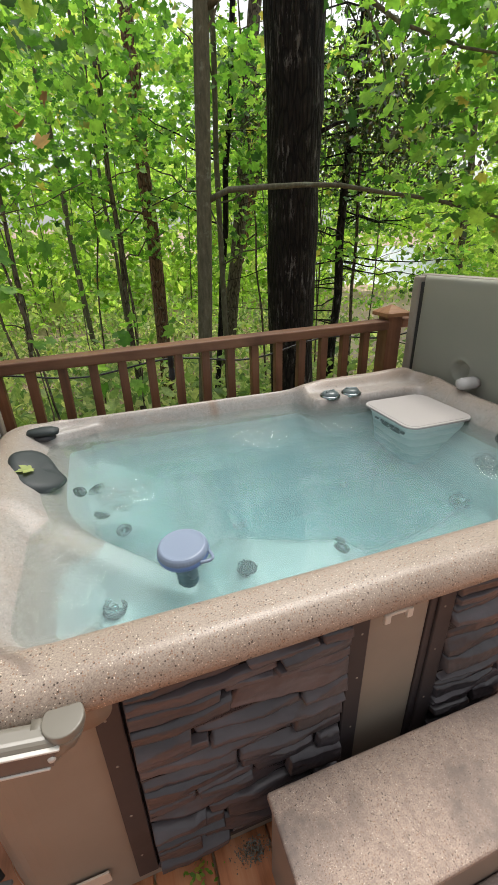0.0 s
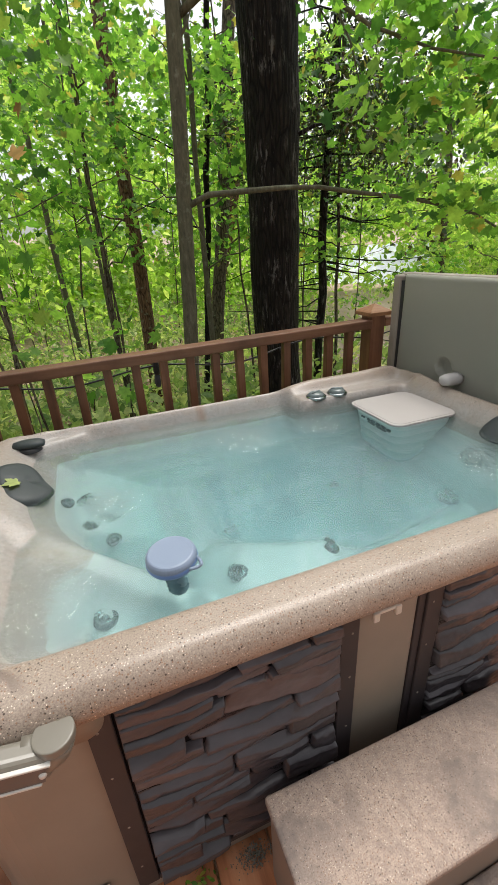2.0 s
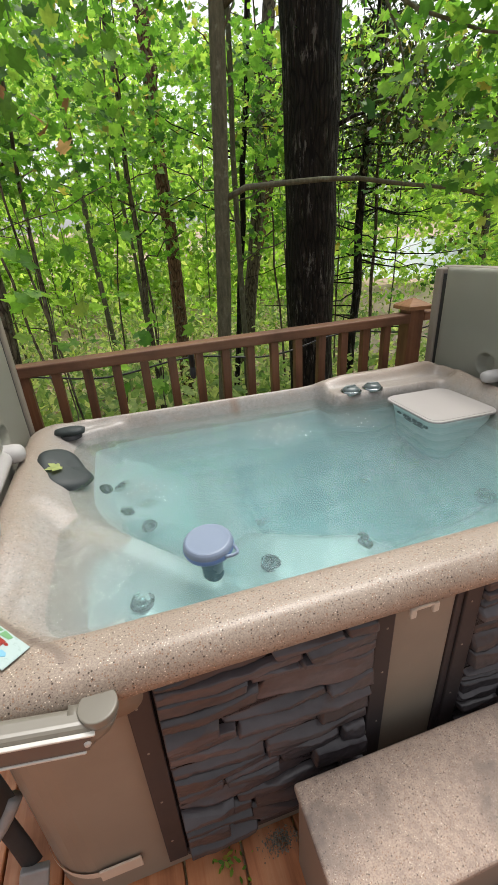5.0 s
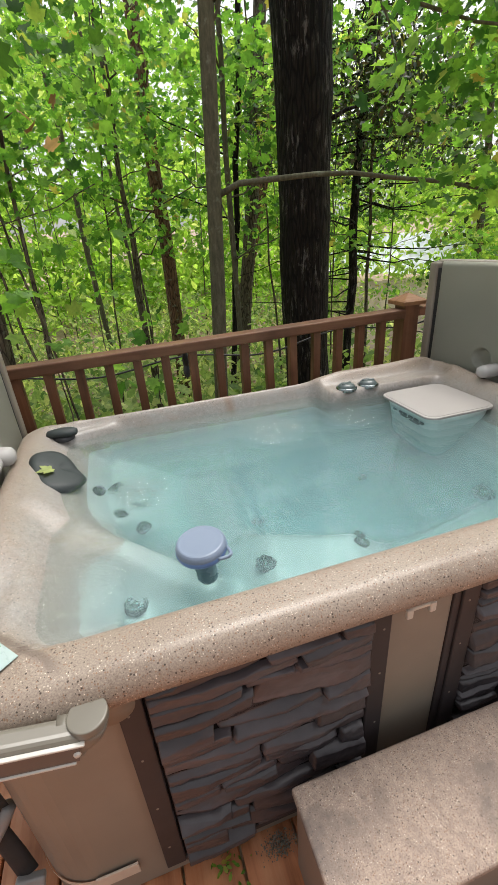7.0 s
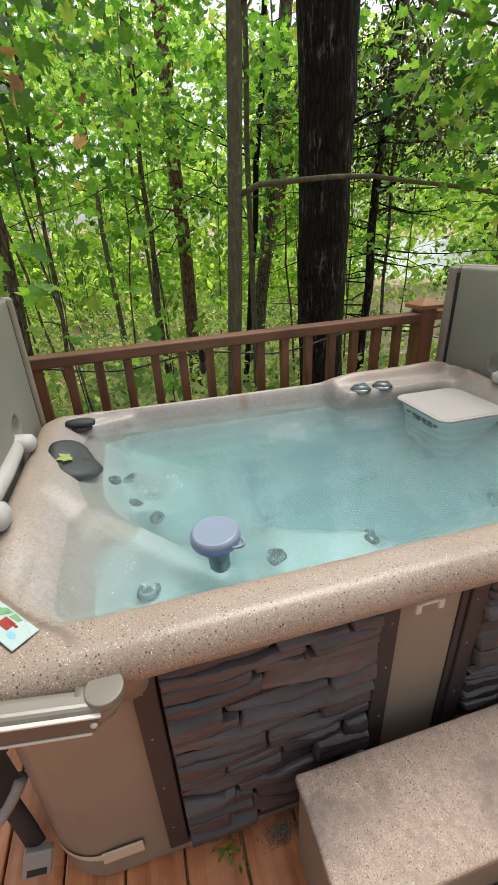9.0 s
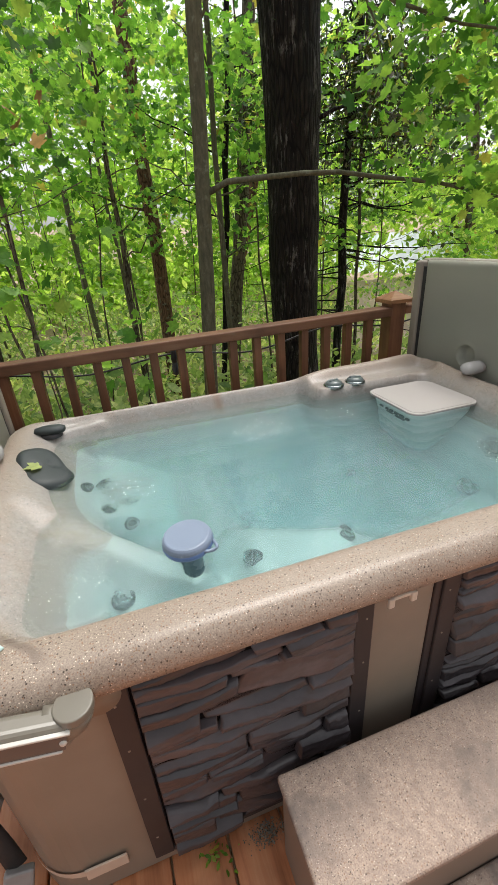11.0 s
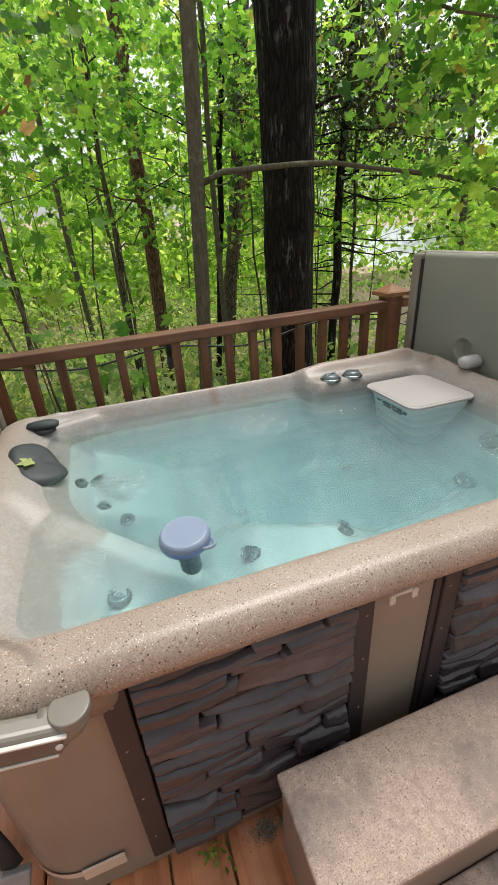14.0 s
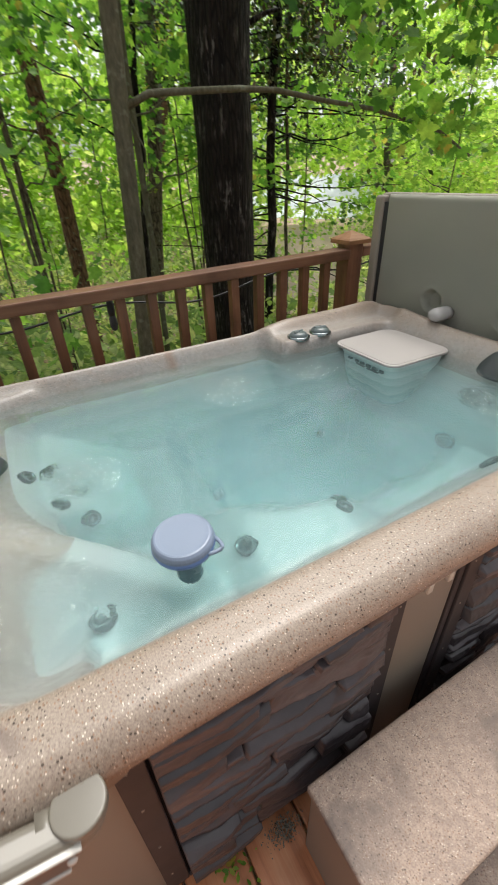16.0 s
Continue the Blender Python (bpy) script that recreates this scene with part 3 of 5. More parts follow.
part("seat_shell", seat, M_SEAT, tub, "moulded seats and footwell, paled by painted water haze", True)

# water sheet
bm = bmesh.new()
bmesh.ops.create_grid(bm, x_segments=90, y_segments=60, size=0.5, matrix=Matrix.Translation(((X0 + X1) / 2, (Y0 + Y1) / 2, 0)) @ Matrix.Diagonal((X1 - X0 - 0.1, Y1 - Y0 - 0.06, 1, 1)))
for v in bm.verts:
    v.co.z = WATER + 0.0015 * noise.noise(v.co * 9) + 0.0008 * noise.noise(v.co * 23)
water = tagged(part("water", bm, M_WATER, smooth=True), "milky turquoise heated water with rippled surface", "water", kind="structure")
water.visible_shadow = False
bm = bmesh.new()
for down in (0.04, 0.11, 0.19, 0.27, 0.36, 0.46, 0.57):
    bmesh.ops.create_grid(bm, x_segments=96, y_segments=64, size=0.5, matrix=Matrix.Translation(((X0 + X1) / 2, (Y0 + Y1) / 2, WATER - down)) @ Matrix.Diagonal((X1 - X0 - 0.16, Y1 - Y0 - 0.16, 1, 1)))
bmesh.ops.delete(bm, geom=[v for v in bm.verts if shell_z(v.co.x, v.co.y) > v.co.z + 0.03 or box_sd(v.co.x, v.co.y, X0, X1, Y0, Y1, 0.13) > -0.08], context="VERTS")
deep = part("milky_water", bm, M_DEEP, water, "stacked teal sheets painting the milky haze of deeper water")
# per-vertex fade of the painted haze by depth and clearance above the shell
deep.data.attributes.new("veil_weight", "FLOAT", "POINT").data.foreach_set("value", [min(1.0, 0.5 + 2.0 * (WATER - v.co.z)) * smooth01(0.0, 0.09, v.co.z - shell_z(v.co.x, v.co.y)) for v in deep.data.vertices])
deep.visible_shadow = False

# cabinet: rounded brown corners, centre strip and the moulded stone panels


def sleeve(outer, inner, z0, z1):
    """An open upright wall between two closed outlines."""
    bm = bmesh.new()
    rings = [[bm.verts.new((x, y, z)) for x, y in o] for o, z in ((outer, z0), (outer, z1), (inner, z1), (inner, z0))]
    n = len(outer)
    for k in range(4):
        a, b = rings[k], rings[(k + 1) % 4]
        for i in range(n):
            j = (i + 1) % n
            bm.faces.new((a[i], a[j], b[j], b[i]))
    bmesh.ops.recalc_face_normals(bm, faces=bm.faces)
    return bm


part("cabinet", sleeve(rounded(X0 + 0.03, X1 - 0.03, Y0 + 0.05, Y1 - 0.04, 0.15, 10), rounded(X0 + 0.04, X1 - 0.04, Y0 + 0.06, Y1 - 0.05, 0.14, 10), 0.012, 0.735), M_CABINET, tub, "brown moulded plastic cabinet with rounded corners")
part("base", sleeve(rounded(X0 + 0.05, X1 - 0.05, Y0 + 0.075, Y1 - 0.06, 0.14, 8), rounded(X0 + 0.08, X1 - 0.08, Y0 + 0.105, Y1 - 0.09, 0.11, 8), 0.0, 0.06), M_BLACK, tub)
FY = 0.483


def stone_panel(x0, x1, seed):
    r = random.Random(seed)
    z0, z1 = 0.075, 0.728
    f = 0.046
    pan = part("stone_panel", join(box(x0, x1, FY + 0.004, Y0 + 0.06, z0, z1, 0.002)), M_GAP, tub, "dark moulded ledge-stone side panel")
    for a, b, c, d in ((x0, x0 + f, z0, z1), (x1 - f, x1, z0, z1), (x0 + f, x1 - f, z1 - 0.012, z1), (x0 + f, x1 - f, z0, z0 + 0.018)):
        part("frame_strip", box(a, b, FY - 0.004, FY + 0.006, c, d, 0.003), M_FRAME, pan)
    for z in (0.17, 0.34, 0.52, 0.66):
        for x in (x0 + 0.018, x1 - 0.018):
            part("screw", lathe([(0, 0.0015), (0.002, 0.001), (0.003, 0)], 10, pose(x, FY - 0.004, z, 90)), M_CABINET, pan)
    xa, xb, z = x0 + f + 0.002, x1 - f - 0.002, z0 + 0.02
    edges = [z]
    while z < z1 - 0.014:
        z += r.choice((0.028, 0.042, 0.052, 0.06)) * r.uniform(0.9, 1.1)
        if z > z1 - 0.036:
            z = z1 - 0.012
        edges.append(z)
    for k in range(len(edges) - 1):
        x = xa
        while x < xb - 0.001:
            ln = r.uniform(0.11, 0.36)
            if x + ln > xb - 0.06:
                ln = xb - x
            if r.random() < 0.4 and edges[k + 1] - edges[k] > 0.037:
                cut = r.uniform(0.38, 0.62)
                slope = r.uniform(-0.18, 0.18)
                slab(pan, x, ln, edges, k, seed, r, 0.0, cut, 0.0, slope)
                slab(pan, x, ln, edges, k, seed, r, cut, 1.0, slope, 0.0)
            else:
                slab(pan, x, ln, edges, k, seed, r, 0.0, 1.0, 0.0, 0.0)
            x += ln


def ledge(edges, k, x, seed):
    """The wandering joint between two courses."""
    if k == 0 or k == len(edges) - 1:
        return edges[k]
    return edges[k] + 0.012 * noise.noise(Vector((x * 5.0, k * 5.3, seed))) + 0.0035 * noise.noise(Vector((x * 21.0, k * 5.3, seed)))


def slab(parent, xa, ln, edges, k, seed, r, va, vb, sa, sb):
    """One split ledge stone: a lump bounded by a few broken planes, between two wandering joints."""
    bm = bmesh.new()
    nx, nz = max(14, int(ln / 0.004)), 16
    proud = r.uniform(0.018, 0.04)
    off = Vector((r.uniform(0, 50), r.uniform(0, 50), 0))
    hm = (edges[k + 1] - edges[k]) * (vb - va)
    # broken planes: place along the stone, lean along and lean upwards
    planes = [(r.uniform(0.0, 1.0), r.uniform(-0.1, 0.1), r.uniform(-0.05, 0.22), r.uniform(0.0, 0.005), 0.1) for _ in range(2 + int(ln / 0.05))]
    planes += [(r.uniform(0.0, 1.0), r.uniform(-0.2, 0.2), r.uniform(0.7, 1.4), r.uniform(-0.002, 0.002), r.choice((0.3, 0.55, 0.7, 0.76, 0.82, 0.88))) for _ in range(1 + int(ln / 0.06))]
    e0, e1 = r.uniform(-0.5, 0.5), r.uniform(-0.5, 0.5)
    free0, free1 = xa > -0.04 and abs(xa - 0.676) > 0.01, xa + ln < 0.40 or 0.6 < xa + ln < 1.12
    rows = []
    for j in range(nz + 1):
        row = []
        for i in range(nx + 1):
            u, v = i / nx, j / nz
            x = xa + 0.0024 + u * (ln - 0.0048)
            lo0, hi0 = ledge(edges, k, x, seed), ledge(edges, k + 1, x, seed)
            fa = va + sa * (u - 0.5) if va > 0 else 0.0
            fb = vb + sb * (u - 0.5) if vb < 1 else 1.0
            lo, hi = lo0 + (hi0 - lo0) * fa + 0.0026, lo0 + (hi0 - lo0) * fb - 0.0026
            h = max(0.006, hi - lo)
            x += (v - 0.5) * h * ((e0 if free0 else 0.0) * (1 - u) + (e1 if free1 else 0.0) * u)
            zz = lo + v * h
            q = Vector((x * 30, zz * 55, 0)) + off
            warp = 0.006 * noise.noise(q * 0.5)
            d = proud
            for pu, ax, az, dp, v0 in planes:
                d = min(d, proud - dp + ax * ((u - pu) * ln + warp) - az * ((v - v0) * hm + warp * 0.5))
            ends = min(u, 1 - u) * ln
            rnd = 0.006
            edge = min(ends * 1.5, v * h * 2.2, (1 - v) * h * 1.6)
            d = min(d, proud - rnd * (1 - min(1.0, edge / 0.007)) ** 2 * 1.6)
            if i in (0, nx) or j in (0, nz):
                d = 0.0
            d += 0.003 * noise.noise(q * 0.4) + 0.0022 * noise.noise(q * 0.9) + 0.0013 * noise.noise(q * 2.3)
            row.append(bm.verts.new((x, FY + 0.004 - max(0.0, d), zz)))
        rows.append(row)
    for ra, rb in zip(rows, rows[1:]):
        for i in range(nx):
            bm.faces.new((ra[i], ra[i + 1], rb[i + 1], rb[i]))
    part("stone", bm, M_STONE, parent, smooth=True)


stone_panel(-0.11, 0.45, 3)
stone_panel(0.632, 1.177, 8)
part("centre_strip", box(0.452, 0.612, FY + 0.006, Y0 + 0.058, 0.02, 0.735, 0.004), M_CABINET, tub, "plain brown plastic centre strip")
part("strip_edge", box(0.612, 0.632, FY + 0.002, Y0 + 0.058, 0.03, 0.73, 0.003), M_FRAME, tub)
# towel hook under the lip
hk = join(box(0.468, 0.534, 0.458, 0.467, 0.713, 0.7225, 0.003), box(0.468, 0.479, 0.458, 0.49, 0.7125, 0.7225, 0.003), box(0.523, 0.534, 0.458, 0.49, 0.7125, 0.7225, 0.003),
          box(0.466, 0.481, 0.455, 0.464, 0.697, 0.7225, 0.003), box(0.521, 0.536, 0.455, 0.464, 0.697, 0.7225, 0.003))
part("hook", hk, M_HOOK, tub, "small grey plastic hook bracket")
# peeling trim band round the bottom corner
ol = rounded(X0 + 0.026, X1 - 0.026, Y0 + 0.046, Y1 - 0.036, 0.154, 14)
arc = ol[46:60] + [(-0.235, Y0 + 0.046), (-0.20, Y0 + 0.043)]
bm = bmesh.new()
va, vb = [], []
for k, (x, y) in enumerate(arc):
    lift = smooth01(0, len(arc) - 1, k)
    va.append(bm.verts.new((x, y, 0.098 + 0.004 * lift)))
    vb.append(bm.verts.new((x, y, 0.106 + 0.022 * lift)))
for i in range(len(arc) - 1):
    bm.faces.new((va[i], va[i + 1], vb[i + 1], vb[i]))
part("trim_band", bm, M_TAPE, tub, "peeling tan trim strip", True)
part("trim_end", box(-0.262, -0.168, Y0 + 0.0395, Y0 + 0.0445, 0.098, 0.138, 0.001, 1), M_TAPE, tub, "pale trim end piece", at=pose(0, 0, 0.0, 0, 0.0, 0))


def jet(x, y, r, nx, ny, nz, lift=0.0):
    """A swirl jet: ring, dark throat and nozzle, on the shell."""
    p = Vector((x, y, shell_z(x, y) + lift))
    m = Matrix.Translation(p) @ Vector((nx, ny, nz)).to_track_quat("Z", "Y").to_matrix().to_4x4()
    j = part("jet", lathe([(0, 0.0), (r * 0.55, 0.001), (r * 0.6, 0.008), (r * 0.75, 0.013), (r * 0.95, 0.011), (r, 0.003), (r * 0.98, -0.01)], 24, m), M_JET, tub, "dark swirl jet with bright rings", True)
    part("ring", lathe([(r * 0.62, 0.0105), (r * 0.7, 0.0155), (r * 0.8, 0.0145), (r * 0.82, 0.011)], 24, m), M_CHROME, j, smooth=True)
    part("nozzle", lathe([(0, 0.012), (r * 0.22, 0.011), (r * 0.3, 0.004), (r * 0.34, 0.0)], 16, m), M_CHROME, j, smooth=True)


JETS = [
    (-0.15, 1.292, 0.028, 0.784, 0.002, 0.621),
    (-0.092, 1.326, 0.031, 0.25, -0.45, 0.86),
    (-0.031, 1.263, 0.031, 0.25, -0.45, 0.86),
    (-0.085, 1.183, 0.026, 0.438, 0.037, 0.898),
    (-0.027, 1.127, 0.026, 0.316, -0.817, 0.481),
    (-0.067, 0.796, 0.031, 0.02, -0.0, 1.0),
    (0.292, 0.831, 0.03, -0.365, 0.0, 0.931),
    (0.584, 0.813, 0.024, 0.56, -0.0, 0.828),
    (0.43, 1.328, 0.026, 0.093, -0.837, 0.539),
    (1.3, 0.969, 0.04, -0.903, -0.0, 0.43),
    (1.181, 0.951, 0.042, -0.903, -0.0, 0.43),
    (1.098, 0.735, 0.042, -0.0, 0.903, 0.43),
    (0.601, 0.853, 0.02, 0.613, 0.417, 0.671),
    (0.403, 1.297, 0.02, 0.884, -0.0, 0.468),
    (0.935, 1.361, 0.02, -0.0, -0.903, 0.43),
]
for x, y, r, nx, ny, nz in JETS:
    jet(x, y, r, nx, ny, nz)

# air and diverter controls on the back ledge
for x, y, turn in ((0.945, 1.553, 20), (1.055, 1.553, -15)):
    z0 = shell_z(x, y)
    k = part("control_knob", lathe([(0.04, -0.008), (0.04, 0.004), (0.037, 0.012), (0.03, 0.019), (0.018, 0.0225), (0, 0.023)], 28, pose(x, y, z0)), M_DIAL, tub, "grey domed air control knob", True)
    part("grip", box(-0.028, 0.028, -0.006, 0.006, 0.012, 0.027, 0.006, 3), M_DIAL, k, smooth=True, at=pose(x, y, z0, 0, 0, turn))
    part("collar", lathe([(0.046, -0.006), (0.047, 0.003), (0.041, 0.006)], 28, pose(x, y, z0)), M_CHROME, k, smooth=True)
zk = shell_z(-0.262, 1.60)
k = part("diverter_handle", lathe([(0.04, -0.004), (0.04, 0.008), (0.03, 0.014), (0, 0.015)], 28, pose(-0.262, 1.60, zk)), M_BLACK, tub, "dark teal-grey diverter handle", True)
part("lever", lathe([(0, -0.06), (0.018, -0.056), (0.026, -0.03), (0.03, 0.0), (0.028, 0.03), (0.018, 0.052), (0, 0.056)], 20, pose(-0.262, 1.60, zk + 0.022, 0, 90, -8) @ Matrix.Diagonal((0.6, 1.1, 1, 1))), M_PILLOW, k, smooth=True)


def cushion(x, y, z, yaw, tilt, w, h, nod=0):
    """A moulded head cushion with a waisted outline and raised edge."""
    bm = bmesh.new()
    N, Mr = 36, 7
    rings = []
    for j in range(Mr):
        f = 1 - j / Mr
        ring = []
        for i in range(N):
            a = 2 * PI * i / N
            ca, sa = math.cos(a), math.sin(a)
            px = w * math.copysign(abs(ca) ** 0.75, ca) * (1 - 0.16 * sa - 0.06 * math.exp(-(sa * 2.4) ** 2))
            py = h * math.copysign(abs(sa) ** 0.8, sa)
            ring.append(bm.verts.new((px * f, py * f, 0.016 * math.sqrt(max(0, 1 - f ** 8)) - 0.009 * math.exp(-(py / h * 2.2 + 0.2) ** 2))))
        rings.append(ring)
    lowr = [bm.verts.new((v.co.x * 0.96, v.co.y * 0.96, -0.03)) for v in rings[0]]
    rings.insert(0, lowr)
    for a, b in zip(rings, rings[1:]):
        for i in range(N):
            bm.faces.new((a[i], a[(i + 1) % N], b[(i + 1) % N], b[i]))
    bm.faces.new(rings[-1])
    bm.faces.new(lowr[::-1])
    return part("head_cushion", bm, M_PILLOW, tub, "charcoal grey foam head cushion", True, pose(x, y, z, 0, 0, yaw) @ pose(0, 0, 0, nod, tilt, 0))


cushion(-0.266, 1.325, 0.762, 27, 16, 0.08, 0.115, 17)
cushion(1.395, 0.90, 0.752, 180, 40, 0.08, 0.13)

# filter compartment lid and basket
fl = prism(rounded(1.072, 1.396, 1.152, 1.488, 0.05, 8), 0.749, 0.757, 0.003)
lid = part("filter_lid", fl, M_LID, tub, "flat grey-beige filter compartment lid")
part("lid_field", prism(rounded(1.084, 1.384, 1.164, 1.476, 0.04, 8), 0.7565, 0.7585, 0.0015), M_LID, lid)
bm = bmesh.new()
oa = rounded(1.095, 1.39, 1.17, 1.48, 0.05, 8)
ob_ = rounded(1.13, 1.39, 1.19, 1.47, 0.05, 8)
a = [bm.verts.new((x, y, 0.745)) for x, y in oa]
b = [bm.verts.new((x, y, 0.36)) for x, y in ob_]
for i in range(len(a)):
    bm.faces.new((a[i], b[i], b[(i + 1) % len(a)], a[(i + 1) % len(a)]))
bm.faces.new(b)
bmesh.ops.recalc_face_normals(bm, faces=bm.faces)
basket = part("filter_basket", bm, M_BASKET, tub, "pale grey-green filter housing with a dark printed mark", True)
for k, (u, wd, hh) in enumerate(((0.06, 0.026, 0.018), (0.1, 0.018, 0.024), (0.13, 0.022, 0.024), (0.165, 0.024, 0.028), (0.2, 0.026, 0.028), (0.235, 0.02, 0.024), (0.12, 0.05, 0.006), (0.19, 0.06, 0.006))):
    zc = 0.672 if k < 6 else 0.645
    part("print_bar", box(1.0945, 1.104, 1.46 - u - wd / 2, 1.46 - u + wd / 2, zc - hh / 2, zc + hh / 2, 0.001), M_INK, basket)

# things on and in the tub
FX, FYY = 0.11, 0.725
fd = thing("floating_dispenser", "blue floating chemical dispenser drifting in the spa water", "dispenser", at=(FX, FYY, WATER))
c0 = pose(FX, FYY, WATER, 3, -3, 0)
part("cap", lathe([(0, 0.0757), (0.02, 0.0757), (0.04, 0.0758), (0.047, 0.0762), (0.0485, 0.0765), (0.052, 0.0757), (0.0555, 0.072), (0.0565, 0.070), (0.058, 0.066), (0.058, 0.058)], 44, c0), M_BLUE, fd, "pale blue flat cap")
part("rim", lathe([(0.058, 0.06), (0.0595, 0.056), (0.057, 0.047), (0.05, 0.043), (0.03, 0.04), (0, 0.04)], 44, c0), M_BLUE_DARK, fd, "darker blue underside", True)
tb = [(0.054 + 0.02 * math.sin(PI * i / 10), -0.02 + 0.04 * i / 10, 0.057) for i in range(11)]
part("ring_tab", tube(tb, [0.004] * 11, 8), M_BLUE, fd, "small loop tab", True, c0 @ pose(0, 0, 0, 0, 0, -42))
sl_ = [(0.0, 0.044), (0.022, 0.043)] + [(0.023 + (0.003 if k % 2 else 0), 0.036 - 0.013 * k) for k in range(8)] + [(0.02, -0.075), (0.0, -0.077)]
part("sleeve", lathe(sl_, 24, c0), M_SLEEVE, fd, "ribbed dark sleeve", True)

# care card stuck on the rim corner
card = thing("care_card", "small glossy green and white care card lying on the tub rim", "card", at=(-0.312, 0.592, 0.803))
cm = pose(-0.315, 0.592, 0.8065, 0, 0, -48.5) @ Matrix.Diagonal((1.05, 0.56, 1, 1))
part("sheet", box(-0.075, 0.075, -0.045, 0.045, -0.003, 0.0, 0.001, 1), M_CARD, card, at=cm)
part("field", prism([(-0.062, -0.03), (-0.035, -0.042), (-0.03, -0.015), (-0.012, 0.012), (0.004, 0.04), (-0.018, 0.04), (-0.04, 0.018), (-0.055, -0.005)], 0.0002, 0.0008), M_CARD_GREEN, card, at=cm)
part("field", prism([(0.004, 0.022), (0.03, 0.026), (0.034, 0.038), (0.008, 0.042)], 0.0002, 0.0006), M_CARD_GREEN, card, at=cm)
part("field", prism([(-0.072, 0.02), (-0.055, 0.022), (-0.045, 0.04), (-0.072, 0.042)], 0.0002, 0.0006), M_CARD_GREEN, card, at=cm)
part("field", box(0.0, 0.03, -0.012, 0.018, 0.0005, 0.0014), M_CARD_RED, card, at=cm)
part("field", prism([(0.045 + 0.012 * math.cos(i), -0.014 + 0.01 * math.sin(i)) for i in range(6)], 0.0002, 0.0008), M_CARD_BLUE, card, at=cm)
part("field", prism([(-0.035 + 0.007 * math.cos(i), 0.012 + 0.007 * math.sin(i)) for i in range(6)], 0.001, 0.0014), M_CARD_YELLOW, card, at=cm)
part("field", prism([(0.035 + 0.006 * math.cos(i), 0.012 + 0.005 * math.sin(i)) for i in range(6)], 0.0002, 0.0008), M_CARD_RED, card, at=cm)

# ---------------------------------------------------------------- cover halves and lifter
def cover(name, xin, s, label):
    """A folded-away rigid cover half standing at one end of the tub; s: the side its back faces."""
    c = thing(name, label, "spa cover")
    ya, yb, za, zb = 0.44, 1.745, 0.62, 1.262
    # outer shell: a shallow tray open towards the tub
    xo = xin + s * 0.10
    sh = join(box(min(xin + s * 0.03, xo), max(xin + s * 0.03, xo), ya, yb + 0.055, za, zb + 0.004, 0.012, 3),
              box(min(xin - s * 0.004, xin + s * 0.04), max(xin - s * 0.004, xin + s * 0.04), yb + 0.008, yb + 0.06, za, zb - 0.004, 0.012, 3))
    part("outer_shell", sh, M_COVER_EDGE, c, "weathered brown-grey outer skirt")
    part("skirt", box(min(xin + s * 0.02, xo), max(xin + s * 0.02, xo), ya + 0.24, yb + 0.03, 0.30, za, 0.012, 3), M_COVER_EDGE, c, "weathered brown-grey lower edge")
    part("gasket", box(min(xin + s * 0.008, xin + s * 0.05), max(xin + s * 0.008, xin + s * 0.05), yb - 0.016, yb + 0.012, za, zb - 0.03), M_BLACK, c, "black seam")
    bm = bmesh.new()
    holes = [(1.40, 0.872), (1.062, 0.872)]
    ny, nz = 120, 90
    grid = []
    for j in range(nz + 1):
        row = []
        for i in range(ny + 1):
            y, z = ya + (yb - 0.012 - ya) * i / ny, za + (zb - za) * j / nz
            e = min(y - ya, yb - 0.012 - y, z - za, zb - z)
            x = 0.018 * (1 - math.sqrt(max(0, 1 - (1 - min(1, e / 0.02)) ** 2)))
            for hy, hz in holes:
                d = math.hypot(y - hy, z - hz)
                x += 0.028 * smooth01(0.046, 0.038, d) - 0.004 * math.exp(-((d - 0.05) / 0.007) ** 2)
            row.append(bm.verts.new((xin + s * (x + 0.004 * noise.noise(Vector((y * 3, z * 3, xin)))), y, z)))
        grid.append(row)
    for ra, rb in zip(grid, grid[1:]):
        for i in range(ny):
            bm.faces.new((ra[i], ra[i + 1], rb[i + 1], rb[i]))
    bmesh.ops.solidify(bm, geom=list(bm.faces), thickness=0.02 * (1 if s > 0 else -1))
    part("liner", bm, M_COVER, c, "smooth sage-grey inner liner with two round recesses", True)
    return c


left = cover("spa_cover", -0.435, -1, "sage-grey rigid spa cover half folded upright at the tub's end")
right = cover("spa_cover", 1.527, 1, "grey rigid spa cover half folded upright at the tub's end")


def end_cap(parent, x, y, z, s, ln=0.10, r=0.03):
    prof = [(0, ln), (r * 0.55, ln - 0.004), (r * 0.88, ln - 0.014), (r, ln - 0.032), (r * 1.03, 0.02), (r * 0.98, 0)]
    part("arm_cap", lathe(prof + [(0, 0)], 22, pose(x, y, z, 0, -90 * s, 0) @ Matrix.Diagonal((0.9, 1.15, 1, 1))), M_CAPGREY, parent, "padded light grey arm cap", True)


end_cap(left, -0.475, 1.36, 0.83, -1, 0.10, 0.035)
end_cap(left, -0.475, 0.915, 0.832, -1, 0.115, 0.04)
part("arm_bar", tube([(-0.432, 1.36, 0.83), (-0.428, 1.15, 0.825), (-0.43, 0.92, 0.83)], [0.024, 0.024, 0.024], 14), M_CAPGREY, left, "light grey bar", True)
end_cap(right, 1.52, 1.31, 0.845, 1, 0.09, 0.03)
end_cap(right, 1.52, 0.93, 0.845, 1, 0.09, 0.03)

